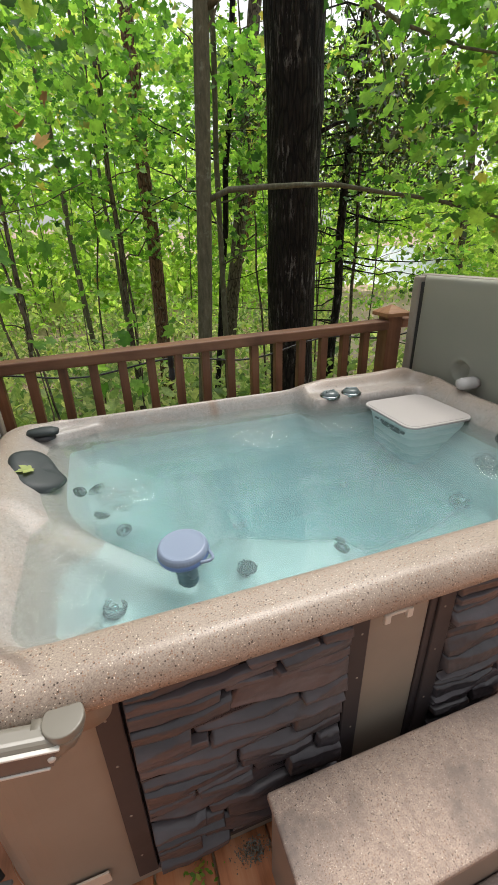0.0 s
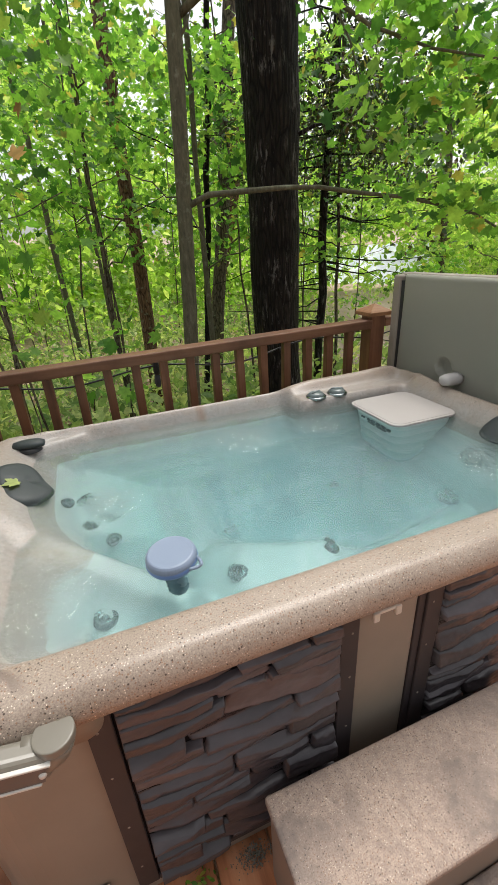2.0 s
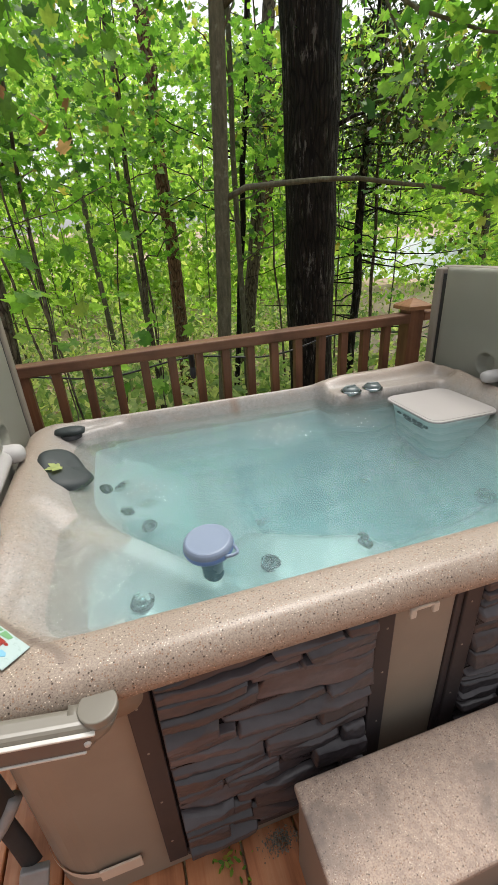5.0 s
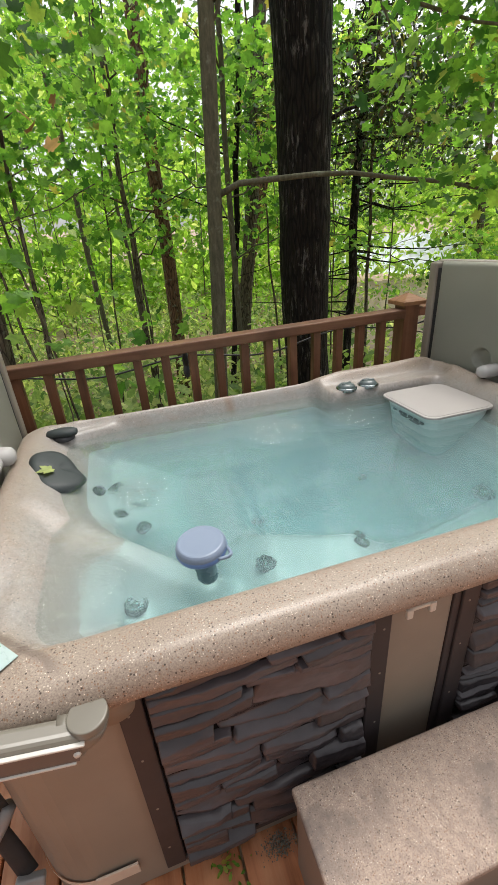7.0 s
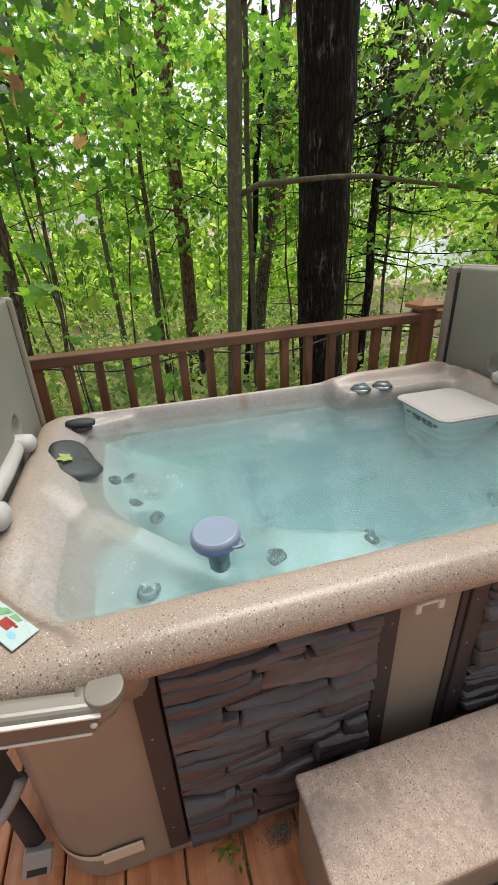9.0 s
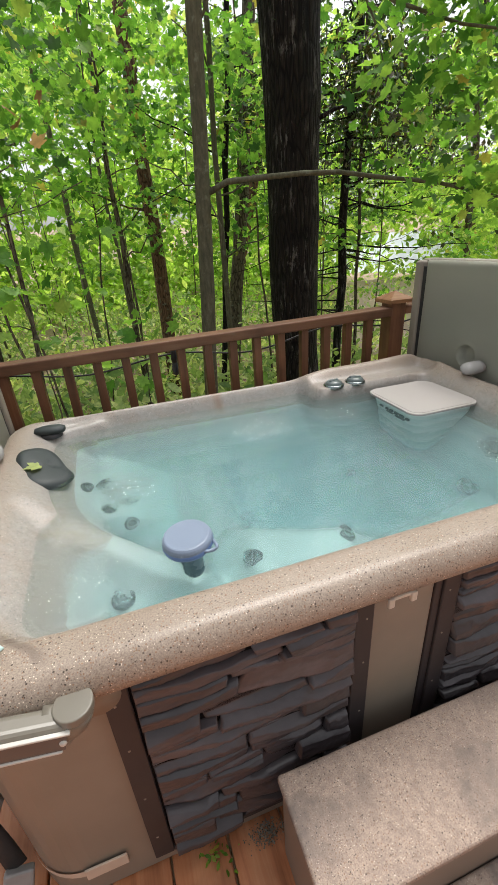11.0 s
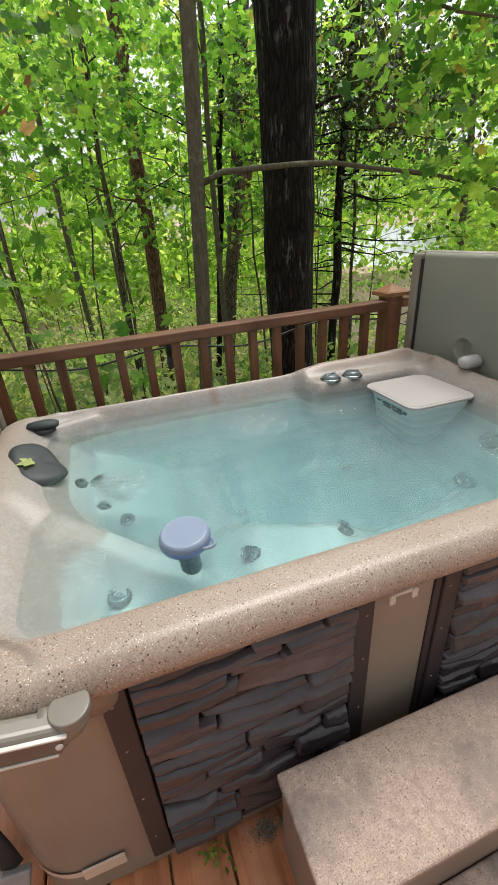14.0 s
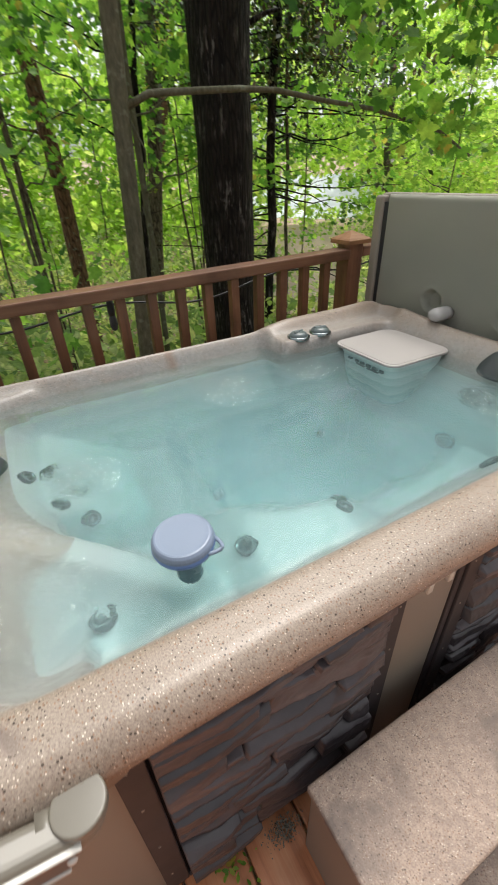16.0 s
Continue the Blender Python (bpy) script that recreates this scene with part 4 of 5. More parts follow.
arm = thing("cover_lifter_arm", "taupe and aluminium cover lifter arm fixed at the tub's corner", "lifter arm")
am = pose(-0.14, 0.438, 0.730, 0, 13, 0)
part("beam", box(-0.62, -0.004, -0.034, 0.008, -0.03, 0.027, 0.013, 4), M_TAUPE, arm, at=am)
part("channel", box(-0.62, -0.014, -0.0375, -0.03, -0.021, 0.013, 0.001), M_GROOVE, arm, "dark recessed channel", at=am)
part("edge_line", box(-0.62, -0.008, -0.04, -0.03, 0.013, 0.0175, 0.0015), M_LINE, arm, "bright pale edge line", at=am)
part("edge_line", box(-0.62, -0.019, -0.04, -0.03, -0.0255, -0.021, 0.0015), M_LINE, arm, "bright pale edge line", at=am)
elbow = part("elbow", tube([(-0.05, -0.004, -0.002), (-0.022, -0.004, -0.002), (-0.012, -0.004, 0.0), (-0.006, -0.004, 0.006), (-0.004, -0.004, 0.014), (-0.003, -0.004, 0.024)], [0.0295] * 6, 28), M_TAUPE, arm, "rounded taupe pipe elbow", True, am)
part("ring", lathe([(0, 0.0), (0.0305, 0.0), (0.031, 0.0004), (0.0312, 0.0012), (0.0312, 0.0125), (0.031, 0.0137), (0.0303, 0.0146), (0.0292, 0.015), (0.028, 0.0151), (0, 0.0152)], 28, am @ pose(-0.003, -0.004, 0.022, 0, -12, 0)), M_TAUPE, elbow, smooth=True)
part("collar", lathe([(0, -0.02), (0.044, -0.02), (0.047, 0.0), (0.044, 0.02), (0, 0.02)], 30, pose(-0.118, 0.497, 0.70, 90, 0, 0)), M_CABINET, arm, "round mounting collar", True)
part("screw", lathe([(0, 0.004), (0.004, 0.003), (0.006, 0)], 14, am @ pose(-0.018, -0.0375, -0.004, 90)), M_LINE, arm, "bright screw")

flap = thing("cover_flap", "dark grey vinyl cover skirt hanging beside the tub", "cover flap")
bm = bmesh.new()
rows = []
for j in range(15):
    v = j / 14
    row = []
    for i in range(17):
        u = i / 16
        x = -0.62 + 0.215 * u
        y = 0.61 + 0.03 * math.sin(u * 5 + v * 2) - 0.03 * v
        z = 0.68 - (0.42 - 0.5 * (u - 0.62) ** 2) * v
        row.append(bm.verts.new((x, y, z)))
    rows.append(row)
for ra, rb in zip(rows, rows[1:]):
    for i in range(16):
        bm.faces.new((ra[i], ra[i + 1], rb[i + 1], rb[i]))
bmesh.ops.solidify(bm, geom=list(bm.faces), thickness=0.012)
part("skirt", bm, M_VINYL, flap, smooth=True)
part("piping", tube([(-0.62 + 0.215 * i / 16, 0.58 + 0.03 * math.sin(i / 16 * 5 + 2), 0.68 - (0.42 - 0.5 * (i / 16 - 0.62) ** 2)) for i in range(17)], [0.016] * 17, 10), M_BUCKLE, flap, smooth=True)
strap = thing("cover_strap", "black webbing strap with a grey metal buckle", "strap")
part("webbing", tube([(-0.455, 0.60, 0.30), (-0.447, 0.59, 0.24), (-0.436, 0.575, 0.17), (-0.424, 0.55, 0.105)], [0.024, 0.024, 0.024, 0.024], 12), M_STRAP, strap, smooth=True)
for v in strap.children[0].data.vertices:
    v.co.y = 0.60 + (v.co.y - 0.60) * 0.55
part("buckle", box(-0.032, 0.032, -0.012, 0.012, -0.032, 0.032, 0.006, 3), M_BUCKLE, strap, "grey metal buckle", at=pose(-0.42, 0.545, 0.086, -22, 14, 0))
part("slot", box(-0.022, 0.022, -0.0135, -0.011, -0.024, -0.008, 0.001), M_BLACK, strap, at=pose(-0.42, 0.545, 0.086, -22, 14, 0))

# ---------------------------------------------------------------- step
steps = thing("spa_step", "two-tier tan speckled spa step standing against the tub", "step")
part("tread", box(0.188, 0.99, 0.182, 0.42, 0.322, 0.345, 0.007, 3), M_STEP, steps, "tan speckled upper tread")
part("riser_box", box(0.196, 0.982, 0.192, 0.412, 0.0, 0.323, 0.004), M_STEPSIDE, steps)
part("tread", box(0.188, 0.99, -0.10, 0.19, 0.15, 0.172, 0.007, 3), M_STEP, steps, "tan speckled lower tread")
part("riser_box", box(0.196, 0.982, -0.092, 0.188, 0.0, 0.151, 0.004), M_STEPSIDE, steps)


# ---------------------------------------------------------------- woods


def polar(pairs):
    """A leaf outline from (degrees, radius) pairs of its right half, mirrored."""
    half = [(r_ * math.sin(radians(a)), r_ * math.cos(radians(a))) for a, r_ in pairs]
    return np.array([(0.0, half[0][1])] + half[1:] + [(-x, y) for x, y in half[:0:-1]])


MAPLE = polar([(0, 0.62), (12, 0.44), (22, 0.42), (30, 0.31), (42, 0.42), (52, 0.55), (64, 0.43), (78, 0.38), (88, 0.29), (106, 0.36), (122, 0.30), (150, 0.16), (176, 0.24)])
OVAL = np.array([(0, -0.5), (0.24, -0.12), (0.2, 0.2), (0, 0.5), (-0.2, 0.2), (-0.24, -0.12)])
DIAMOND = np.array([(0, -0.5), (0.3, 0.0), (0, 0.5), (-0.3, 0.0)])


def leaf_mesh(name, centres, sizes, shape, flat=0.75, fold=0.12, seed=1):
    """Many single leaves in one mesh, each a folded blade at its own tilt."""
    r = np.random.default_rng(seed)
    n, k = len(centres), len(shape)
    yaw = r.uniform(0, 2 * PI, n)
    tx, ty = r.normal(0, flat, n), r.normal(0, flat, n)
    nrm = np.stack([np.sin(tx), np.sin(ty), np.abs(np.cos(tx) * np.cos(ty)) + 0.15], 1)
    nrm /= np.linalg.norm(nrm, axis=1, keepdims=True)
    a = np.stack([np.cos(yaw), np.sin(yaw), np.zeros(n)], 1)
    a -= nrm * np.sum(a * nrm, 1, keepdims=True)
    a /= np.linalg.norm(a, axis=1, keepdims=True)
    b = np.cross(nrm, a)
    pts = np.zeros((n, k, 3))
    droop = r.uniform(0.0, 0.5, n)
    for i, (u, v) in enumerate(shape):
        h = fold * abs(u) * 2 - droop * (v + 0.5) ** 2 * 0.35
        pts[:, i] = centres + sizes[:, None] * (a * u + b * v + nrm * h[:, None])
    me = bpy.data.meshes.new(name)
    if k < 8:
        me.vertices.add(n * k)
        me.vertices.foreach_set("co", pts.reshape(-1))
        me.loops.add(n * k)
        me.loops.foreach_set("vertex_index", np.arange(n * k, dtype=np.int32))
        me.polygons.add(n)
        me.polygons.foreach_set("loop_start", np.arange(n, dtype=np.int32) * k)
    else:
        mid = np.concatenate([pts, np.asarray(centres)[:, None, :]], 1)
        me.vertices.add(n * (k + 1))
        me.vertices.foreach_set("co", mid.reshape(-1))
        ring = np.stack([np.full(k, k), np.arange(k), (np.arange(k) + 1) % k], 1).reshape(-1)
        idx = (np.arange(n)[:, None] * (k + 1) + ring[None, :]).astype(np.int32)
        me.loops.add(n * k * 3)
        me.loops.foreach_set("vertex_index", idx.reshape(-1))
        me.polygons.add(n * k)
        me.polygons.foreach_set("loop_start", np.arange(n * k, dtype=np.int32) * 3)
        me.polygons.foreach_set("use_smooth", np.ones(n * k, dtype=bool))
    me.update(calc_edges=True)
    me.validate()
    return me


def leaves(name, centres, sizes, shape, material, parent=None, label="", seed=1, flat=0.75, kind=""):
    me = leaf_mesh(name, np.asarray(centres), np.asarray(sizes), shape, flat, 0.12, seed)
    me.materials.append(material)
    ob = new(name, me)
    if parent is not None:
        ob.parent, ob.matrix_basis = parent, parent.matrix_basis.inverted()
    return tagged(ob, label, kind=kind)


def sprays(r, n, centre, spread, per, plate=(0.32, 0.32, 0.07)):
    """Leaf places gathered in flat layered sprays."""
    c = r.normal(0, 1, (n, 3)) * np.array(spread) * 0.5 + np.array(centre)
    p = c[:, None, :] + r.normal(0, 1, (n, per, 3)) * np.array(plate)
    return p.reshape(-1, 3)


def stem(points, r0, r1, n=10, wob=0.12):
    k = len(points)
    return tube(points, [r0 + (r1 - r0) * i / (k - 1) for i in range(k)], n, wob)


def path3(p0, p1, k, jitter, seed):
    r = random.Random(seed)
    out = []
    for i in range(k):
        t = i / (k - 1)
        e = math.sin(PI * t)
        out.append(tuple(a + (b - a) * t + r.uniform(-jitter, jitter) * e for a, b in zip(p0, p1)))
    return out


def add_tree(name, label, base, top, r0, r1, material, limbs=(), foliage=(), wob=0.12, n=12, group="forest trees", crook=0.03):
    """A tree: tapered trunk, limbs, and a crown of single leaves."""
    t = thing(name, label, "tree", group, at=base)
    part("trunk", stem(path3(base, top, 12, crook, len(label) + int(abs(base[0]) * 90)), r0, r1, n, wob), material, t, smooth=True)
    for pts, a, b in limbs:
        part("limb", stem(pts, a, b, 8, 0.1), material, t, smooth=True)
    if len(foliage):
        centres, sizes, shape, lm, seed = foliage
        leaves("crown", centres, sizes, shape, lm, t, seed=seed)
    return t


def gz(x, y):
    return ground_height(x, y) - 0.08


r = np.random.default_rng(21)
# big dark wet trunk
big = thing("tree", "huge dark wet-barked tree trunk close behind the railing", "tree", "forest trees", at=(1.70, 3.6, gz(1.7, 3.6)))
bp, br = [], []
for i in range(26):
    z = gz(1.7, 3.6) + i * 0.28
    bp.append((1.755 - 0.0105 * i * 0.28 * 1.2 + 0.008 * math.sin(i * 0.7), 3.7, z))
    br.append(0.204 + 0.0014 * i + 0.03 * math.exp(-((i * 0.28) / 0.4)) + 0.004 * math.sin(i))
part("trunk", tube(bp, br, 40, 0.10), M_BARK_DARK, big, "dark furrowed bark with pale streaks", True)

part("limb", stem([(1.62, 3.5, 3.6), (1.3, 3.3, 3.9), (0.9, 3.1, 4.1)], 0.05, 0.02, 9), M_BARK_DARK, big, smooth=True)
part("limb_stub", stem([(1.86, 3.5, 2.2), (1.95, 3.43, 2.24), (2.02, 3.38, 2.25)], 0.018, 0.01, 8), M_BARK_DARK, big, "broken branch stub", True)

# near grey sapling with the long arching branch
sap_top = (0.985, 3.22, 4.6)
br_pts = [(0.845, 3.20, 1.70), (0.99, 3.17, 1.765), (1.28, 3.1, 1.78), (1.52, 3.05, 1.79), (1.76, 3.0, 1.785), (2.1, 2.96, 1.74), (2.47, 2.9, 1.70), (2.8, 2.85, 1.63), (3.05, 2.8, 1.57), (3.4, 2.78, 1.42)]
hi_pts = [(0.90, 3.2, 2.70), (1.15, 3.1, 2.86), (1.5, 2.95, 2.83), (1.75, 2.85, 2.72), (1.95, 2.75, 2.58), (2.3, 2.6, 2.45), (2.7, 2.45, 2.38)]
cen = []
for a, b in zip(hi_pts[4:], hi_pts[5:]):
    for k in range(46):
        t = r.uniform()
        cen.append([a[i] + (b[i] - a[i]) * t + r.normal(0, (0.26, 0.22, 0.15)[i]) for i in range(3)])
cen += list(sprays(r, 120, (3.0, 2.75, 2.5), (1.6, 0.9, 0.85), 18, (0.14, 0.14, 0.05)))
cen += list(sprays(r, 5, (3.0, 2.8, 1.58), (0.5, 0.3, 0.14), 12, (0.12, 0.1, 0.05)))
cen = [c_ for c_ in cen if c_[0] > 0.61 * c_[1]]
cen += [(1.785, 3.0, 2.2), (1.79, 3.02, 2.19)]
add_tree("maple_sapling", "slender grey maple sapling with a long arching branch", (0.665, 3.2, gz(0.8, 3.2)), sap_top, 0.057, 0.045, M_BARK_GREY,
         [(br_pts, 0.021, 0.009), (hi_pts, 0.024, 0.006), ([(0.86, 3.2, 2.55), (0.93, 3.17, 2.64), (0.97, 3.15, 2.72)], 0.014, 0.003),
          ([(1.75, 2.85, 2.72), (1.86, 2.8, 2.5), (1.9, 2.75, 2.3)], 0.009, 0.003), ([(2.47, 2.9, 1.70), (2.62, 2.87, 1.80), (2.8, 2.85, 1.86)], 0.006, 0.002), ([(0.84, 3.2, 1.7), (0.92, 3.16, 1.5), (0.9, 3.15, 1.3)], 0.006, 0.002)],
         (np.array(cen), r.uniform(0.07, 0.145, len(cen)), MAPLE, M_LEAF, 3), crook=0.008)

# other trunks: x, y, top x, top y, radius, bark
TRUNKS = [("tree", "peeling brown-barked tree trunk among green undergrowth", (1.0, 7.5), (0.97, 7.5), 0.12, M_BARK_BROWN, 9.0),
          ("tree", "tall slim dark-stemmed young tree", (0.36, 5.6), (0.37, 5.6), 0.034, M_BARK_MID, 6.0),
          ("tree", "mottled grey tree trunk leaning slightly", (2.25, 8.0), (3.4, 8.0), 0.13, M_BARK_MID, 8.0),
          ("tree", "thin pale-barked young tree", (1.33, 4.6), (1.33, 4.6), 0.032, M_BARK_GREY, 6.0),
          ("cedar_tree", "dark cedar trunk with bare dead side twigs", (3.07, 5.3), (3.33, 5.3), 0.062, M_BARK_DARK, 6.0),
          ("tree", "thin dark stem beside the cedar", (3.53, 5.5), (3.46, 5.5), 0.026, M_BARK_MID, 6.0),
          ("tree", "pale trunk leaning in the canopy", (3.6, 13.0), (6.2, 13.0), 0.2, M_BARK_BROWN, 9.0),
          ("tree", "dark trunk at the edge of the deck", (-1.12, 4.5), (-0.85, 4.5), 0.075, M_BARK_MID, 6.0),
          ("tree", "grey-brown trunk in the distance", (-0.2, 10.0), (-0.55, 10.0), 0.06, M_BARK_GREY, 9.0),
          ("tree", "slim grey trunk in the distance", (0.55, 9.0), (0.2, 9.0), 0.035, M_BARK_GREY, 8.0),
          ("tree", "tall dark trunk above the neighbouring roof", (9.96, 10.0), (9.0, 10.0), 0.1, M_BARK_MID, 8.0),
          ("tree", "slim dark trunk behind the sapling", (1.55, 6.2), (2.3, 6.2), 0.045, M_BARK_DARK, 6.5),
          ("tree", "thin dark sapling stem leaning by the railing", (-0.42, 3.6), (-0.95, 3.6), 0.012, M_BARK_MID, 3.2),
          ("tree", "thin dark sapling stem near the railing", (-0.36, 3.8), (-0.8, 3.8), 0.011, M_BARK_MID, 3.4)]
for k, (nm, lb, b0, t0, rad, mt, hgt) in enumerate(TRUNKS):
    z = gz(*b0)
    limbs = []
    rr = random.Random(k)
    if nm == "cedar_tree":
        for i in range(64):
            h = rr.uniform(0.3, 4.2)
            f = (h - z) / (hgt - z)
            p = Vector((b0[0] + (t0[0] - b0[0]) * f, b0[1] + (t0[1] - b0[1]) * f, h))
            an = rr.uniform(0, 2 * PI)
            ln = rr.uniform(0.6, 1.7)
            q = p + Vector((math.cos(an) * ln, math.sin(an) * ln, rr.uniform(-0.25, 0.1)))
            limbs.append((path3(p, q, 6, 0.07, i), 0.011, 0.003))
        cc = sprays(np.random.default_rng(5), 150, (b0[0] + 0.45, b0[1], 2.75), (1.4, 1.2, 1.0), 50, (0.2, 0.2, 0.07))
        fol = (cc, np.random.default_rng(6).uniform(0.035, 0.085, len(cc)), DIAMOND, M_NEEDLE, 8)
    else:
        for i in range(4):
            h = rr.uniform(1.2, 3.8)
            f = (h - z) / (hgt - z)
            p = Vector((b0[0] + (t0[0] - b0[0]) * f, b0[1] + (t0[1] - b0[1]) * f, h))
            an = rr.uniform(0, 2 * PI)
            q = p + Vector((math.cos(an), math.sin(an), 0.35)) * rr.uniform(0.5, 1.3)
            limbs.append((path3(p, q, 6, 0.06, i + 40 * k), min(0.02, rad * 0.3), 0.004))
        q = np.random.default_rng(50 + k)
        cc = sprays(q, 26, (t0[0] * 0.5 + b0[0] * 0.5, b0[1], 1.3 + 0.3 * b0[1]), (2.2, 1.6, 1.3) if rad > 0.02 else (0.7, 0.5, 0.8), 28 if rad > 0.02 else 5, (0.2, 0.2, 0.07))
        fol = (cc, q.uniform(0.06, 0.14, len(cc)), MAPLE, M_LEAF, 60 + k)
    add_tree(nm, lb, (*b0, z), (*t0, hgt), rad, rad * 0.62, mt, limbs, fol)

# slender understorey maples that fill the left and middle
q = np.random.default_rng(77)
for k in range(15):
    x, y = q.uniform(-4.5, 7.5), q.uniform(5.0, 12.0)
    if 0.58 < x / y < 0.9:
        x = 0.4 * y
    if k < 6:
        x, y = (-1.35, -0.75, 0.35, -2.3, 5.2, 2.9)[k], (4.0, 4.4, 4.9, 5.2, 7.5, 6.5)[k]
    h = q.uniform(3.2, 6.0)
    z = gz(x, y)
    tip = (x + q.normal(0, 0.35), y + q.normal(0, 0.2), h)
    low = k < 6
    cc = sprays(q, 22 if low else 20, (tip[0], y, 2.6 if low else 0.5 * y - 0.8), (1.7, 1.1, 1.5), 32, (0.19, 0.19, 0.06))
    lim = []
    for i in range(5):
        hh = q.uniform(0.6, h * 0.8)
        f = (hh - z) / (h - z)
        p = Vector((x + (tip[0] - x) * f, y + (tip[1] - y) * f, hh))
        an = q.uniform(0, 2 * PI)
        lim.append((path3(p, p + Vector((math.cos(an), math.sin(an), 0.3)) * q.uniform(0.4, 1.0), 5, 0.04, k * 9 + i), 0.007, 0.002))
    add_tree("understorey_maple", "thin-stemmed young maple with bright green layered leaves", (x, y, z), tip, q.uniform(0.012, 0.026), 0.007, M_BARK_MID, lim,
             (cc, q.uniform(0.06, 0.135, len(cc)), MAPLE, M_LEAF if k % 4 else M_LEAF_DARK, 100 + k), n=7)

# broad-leaved maple shoots just beyond the railing
q = np.random.default_rng(41)
for k, (x, y, h) in enumerate(((-0.42, 3.0, 1.55), (-0.12, 3.15, 1.25), (-0.75, 2.9, 1.75), (0.25, 3.4, 1.05))):
    z = gz(x, y)
    cc = sprays(q, 7, (x, y, h - 0.35), (0.3, 0.2, 0.45), 3, (0.12, 0.12, 0.05))
    add_tree("maple_shoot", "leafy maple shoot with broad dark green leaves beyond the railing", (x, y, z), (x + q.normal(0, 0.06), y, h), 0.008, 0.003, M_BARK_MID, [],
             (cc, q.uniform(0.09, 0.17, len(cc)), MAPLE, M_LEAF, 300 + k), n=6)

# many thin far stems
far = []
for k in range(16):
    y = q.uniform(9, 18)
    x = y * q.uniform(-0.3, 0.55)
    z = gz(x, y)
    far.append(stem([(x, y, z), (x + q.normal(0, 0.15), y, z + 2.5), (x + q.normal(0, 0.3), y, z + q.uniform(5, 8))], q.uniform(0.014, 0.035), 0.01, 5, 0.0))
tagged(part("far_saplings", join(*far), M_BARK_GREY, smooth=True), "thin pale sapling stems deep in the woods", "saplings", kind="stuff")

# leafy boughs hanging close, upper left
near = thing("overhanging_bough", "dark maple bough with a few browned leaves hanging close", "branch", at=(-0.6, 2.3, 2.1))
part("twig", stem([(-1.6, 3.0, 2.75), (-1.1, 2.6, 2.42), (-0.7, 2.35, 2.18), (-0.3, 2.15, 1.98)], 0.012, 0.003, 7), M_BARK_DARK, near, smooth=True)
cc = np.concatenate([sprays(q, 9, (-0.62, 2.3, 2.1), (0.75, 0.4, 0.3), 6, (0.09, 0.09, 0.07)), sprays(q, 14, (-0.75, 2.75, 2.45), (1.1, 0.5, 0.35), 7, (0.12, 0.12, 0.06))])
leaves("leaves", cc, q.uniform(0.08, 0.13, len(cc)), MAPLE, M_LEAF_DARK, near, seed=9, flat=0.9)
cc = sprays(q, 4, (-0.42, 2.2, 2.03), (0.35, 0.2, 0.16), 4, (0.06, 0.06, 0.05))
leaves("leaves", cc, q.uniform(0.07, 0.11, len(cc)), MAPLE, M_LEAF_DEAD, near, "browned leaves", seed=10, flat=0.9)


def fan(rr, n, ya, yb, lo, hi, left=-0.75, right=1.45):
    """Leaf clumps spread through the woods behind the deck."""
    y = rr.uniform(ya, yb, n)
    x = y * rr.uniform(left, right, n)
    z = lo + (hi(y) - lo) * rr.uniform(0, 1, n) ** 1.25
    c = np.stack([x, y, z], 1)
    # a gap in the trees towards the neighbouring roof
    a, e = x / y, (z - 1.4) / y
    open_ = np.hypot(x - 17.5, y - 24.5) < 5.0
    gap = (a > 0.6) & (a < 0.9) & (e > -0.18) & (e < 0.03) & (rr.uniform(0, 1, n) < 0.8) & (yb > 9)
    # openings in the canopy where the sky comes through
    holes = np.array([noise.noise(Vector((u_ * 7.0, w_ * 9.0, 2.0))) + 0.5 * noise.noise(Vector((u_ * 19.0, w_ * 23.0, 5.0))) for u_, w_ in zip(a, e)])
    sky_ = (holes > 0.2 - 0.6 * np.clip(e - 0.1, 0, 0.4)) & (e > 0.1) & (yb > 9)
    return c[~(open_ | gap | sky_)]


rr = np.random.default_rng(5)
c = fan(rr, 520, 10, 17, -0.9, lambda y: 0.4 * y + 1.0)
c = np.concatenate([c, fan(rr, 380, 9, 17, 1.0, lambda y: 0.42 * y + 1.0, 0.55, 1.5)])
c = (c[:, None, :] + rr.normal(0, 1, (len(c), 30, 3)) * np.array((0.5, 0.5, 0.15))).reshape(-1, 3)
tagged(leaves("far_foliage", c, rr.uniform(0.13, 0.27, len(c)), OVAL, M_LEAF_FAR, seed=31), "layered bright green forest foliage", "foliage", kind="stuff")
c = fan(rr, 1700, 17, 34, -0.9, lambda y: 0.4 * y + 1.0)
c = (c[:, None, :] + rr.normal(0, 1, (len(c), 50, 3)) * np.array((0.9, 0.9, 0.3))).reshape(-1, 3)
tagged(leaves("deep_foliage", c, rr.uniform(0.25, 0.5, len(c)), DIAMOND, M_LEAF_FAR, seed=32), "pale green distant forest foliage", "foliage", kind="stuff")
c = fan(rr, 1900, 3.0, 15, 0, lambda y: 0.0 * y)
c[:, 2] = [gz(a, b) + 0.2 for a, b, _ in c] + rr.uniform(0, 1, len(c)) ** 2 * (0.5 + 0.06 * c[:, 1])
c = (c[:, None, :] + rr.normal(0, 1, (len(c), 22, 3)) * np.array((0.24, 0.24, 0.1))).reshape(-1, 3)
tagged(leaves("undergrowth", c, rr.uniform(0.08, 0.2, len(c)), OVAL, M_LEAF_LOW, seed=33), "low green undergrowth on the forest floor", "undergrowth", kind="stuff")
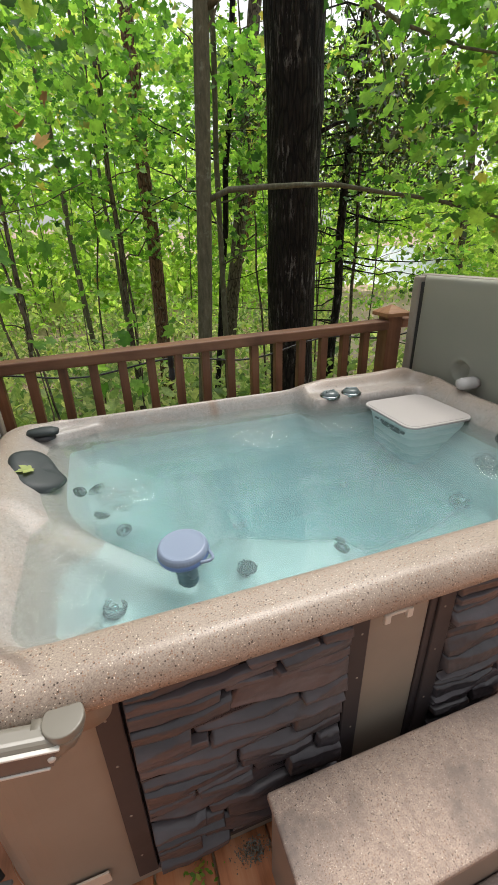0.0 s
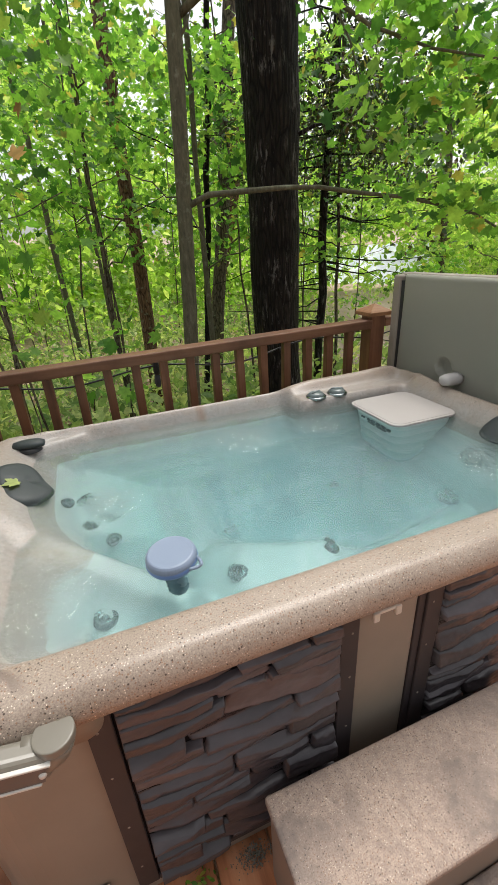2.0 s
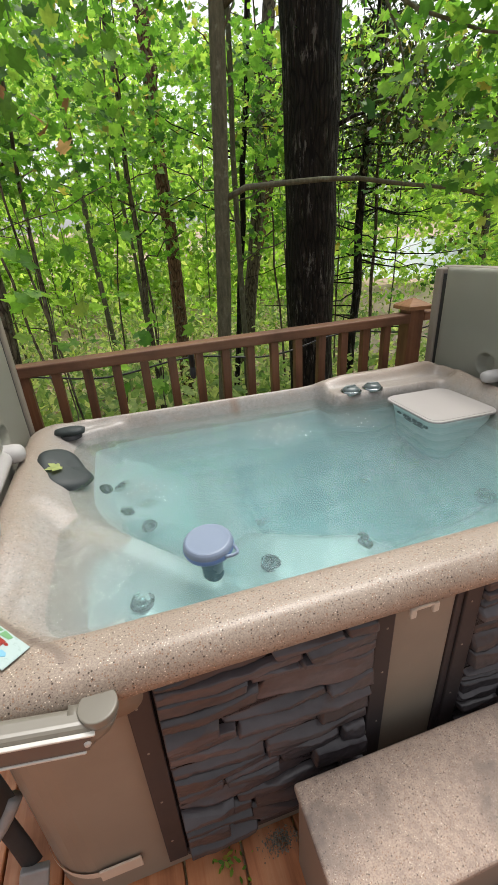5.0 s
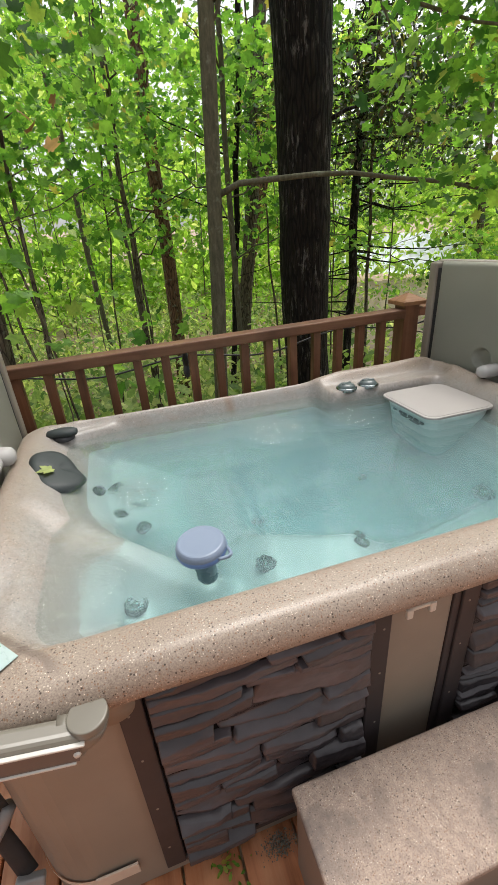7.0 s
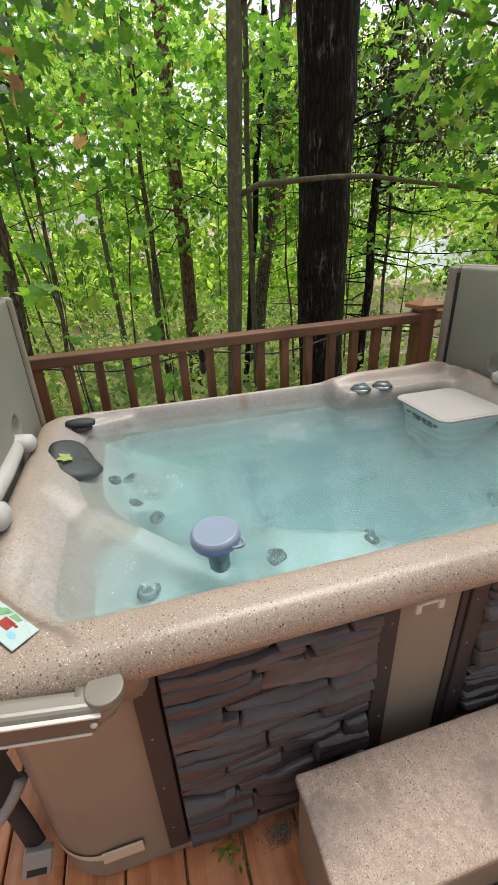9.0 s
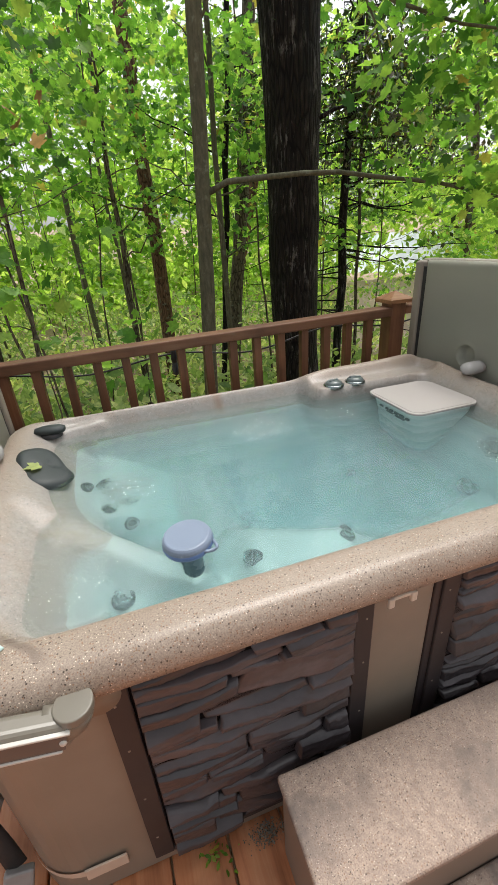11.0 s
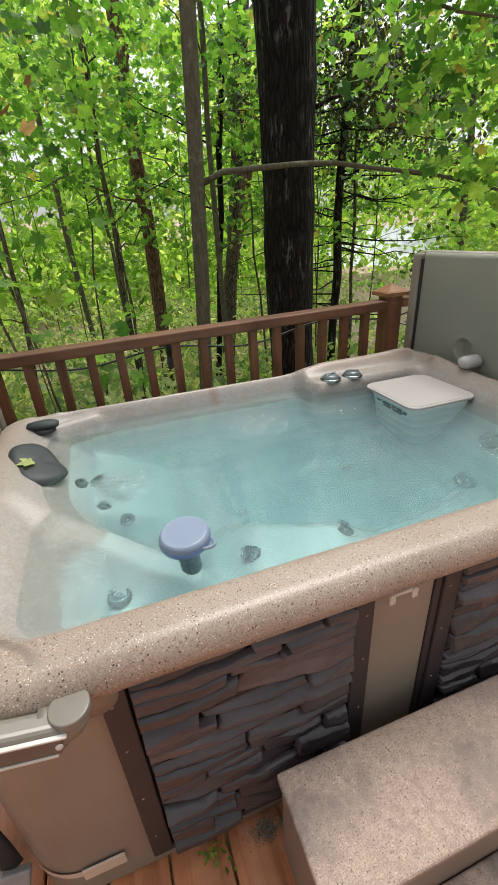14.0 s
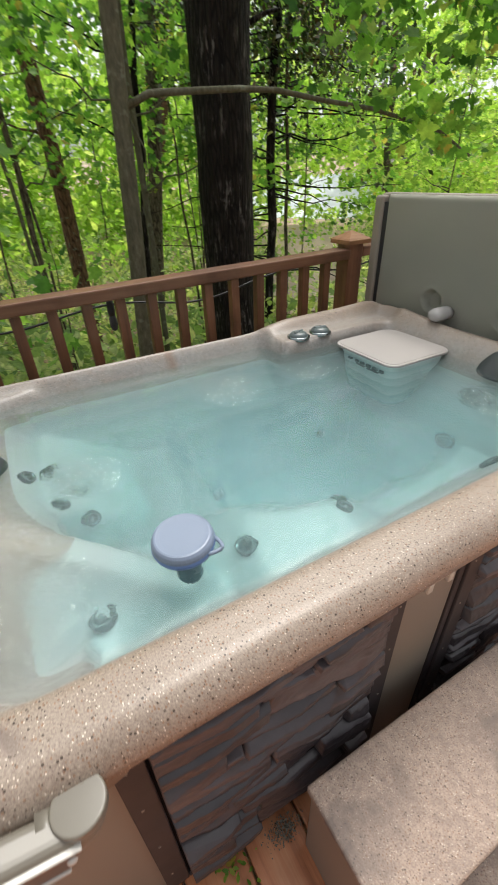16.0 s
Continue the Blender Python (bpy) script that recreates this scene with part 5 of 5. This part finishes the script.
c = fan(rr, 9000, 2.4, 14, 0, lambda y: 0.0 * y)
c[:, 2] = [ground_height(a, b) + 0.02 for a, b, _ in c]
tagged(leaves("leaf_litter", c, rr.uniform(0.06, 0.12, len(c)), MAPLE, M_LEAF_DEAD, seed=34, flat=0.3), "fallen brown leaves on the forest floor", "leaf litter", kind="stuff")

# neighbouring house with a pale metal roof, beyond the trees
hs_ = thing("house", "neighbouring house with a pale blue-grey metal roof among trees", "house", at=(19.0, 26.0, -1.5))
drive = part("driveway", prism([(4.2, 7.0), (7.0, 7.0), (15.5, 19.5), (11.0, 19.5)], 0, 0.01), M_GRAVEL)
for v in drive.data.vertices:
    v.co.z = -1.0 if v.co.y < 10 else -0.85
tagged(drive, "pale pinkish gravel drive beyond the trees", "driveway", kind="structure")
part("wall", box(-5, 5, -3, 3, -0.5, 0.6), M_HOUSE, hs_, at=pose(19.0, 26.0, -1.5, 0, 0, -25))
for sx in (-1, 1):
    bm = bmesh.new()
    bm.faces.new([bm.verts.new(p) for p in ((-5.5, sx * 3.6, 0.4), (5.5, sx * 3.6, 0.4), (5.5, 0, 2.7), (-5.5, 0, 2.7))])
    bmesh.ops.solidify(bm, geom=list(bm.faces), thickness=0.06)
    slope = part("roof_slope", bm, M_ROOF, hs_, "pale metal roof slope", at=pose(19.0, 26.0, -1.5, 0, 0, -25))
# ---------------------------------------------------------------- small plants and debris
leaf1 = thing("fallen_leaf", "pale yellow-green maple leaf lying on the head cushion", "leaf", at=(-0.28, 1.3, 0.783))
me = leaf_mesh("blade", np.array([(0.0, 0.0, 0.0)]), np.array([0.07]), MAPLE, 0.02, 0.1, 3)
me.materials.append(M_LEAF_PALE)
b_ = new("blade", me)
b_.parent = leaf1
b_.matrix_basis = pose(0, 0, 0, 18, 8, 80)
weed = thing("weed", "small bright green weed growing between deck boards", "plant", at=(0.03, 0.462, 0.0))
cc = np.random.default_rng(3).normal(0, 1, (26, 3)) * np.array((0.016, 0.018, 0.01)) + np.array((0.035, 0.455, 0.02))
leaves("leaves", cc, np.random.default_rng(4).uniform(0.01, 0.02, 26), OVAL, M_LEAF, weed, seed=2, flat=0.6)
fluff = thing("debris", "grey-green mossy clump against the stone panel's foot", "moss", at=(0.165, 0.47, 0.0))
cc = np.random.default_rng(8).normal(0, 1, (500, 3)) * np.array((0.022, 0.012, 0.014)) + np.array((0.165, 0.455, 0.02))
cc[:, 2] = np.abs(cc[:, 2])
leaves("tuft", cc, np.random.default_rng(9).uniform(0.003, 0.008, 500), DIAMOND, M_MOSS, fluff, seed=5, flat=0.9)

# ---------------------------------------------------------------- deck boards
board_mesh = None
for k in range(-17, 23):
    m = pose(-0.008 + 0.1485 * k, -0.25, -0.019 + 0.0012 * math.sin(k * 2.3))
    if board_mesh is None:
        board_mesh = part("board", box(-0.0712, 0.0712, -5.0, 2.25, -0.016, 0.019, 0.004, 2), M_DECK, deck, at=m).data
    else:
        share("board", board_mesh, deck, m)
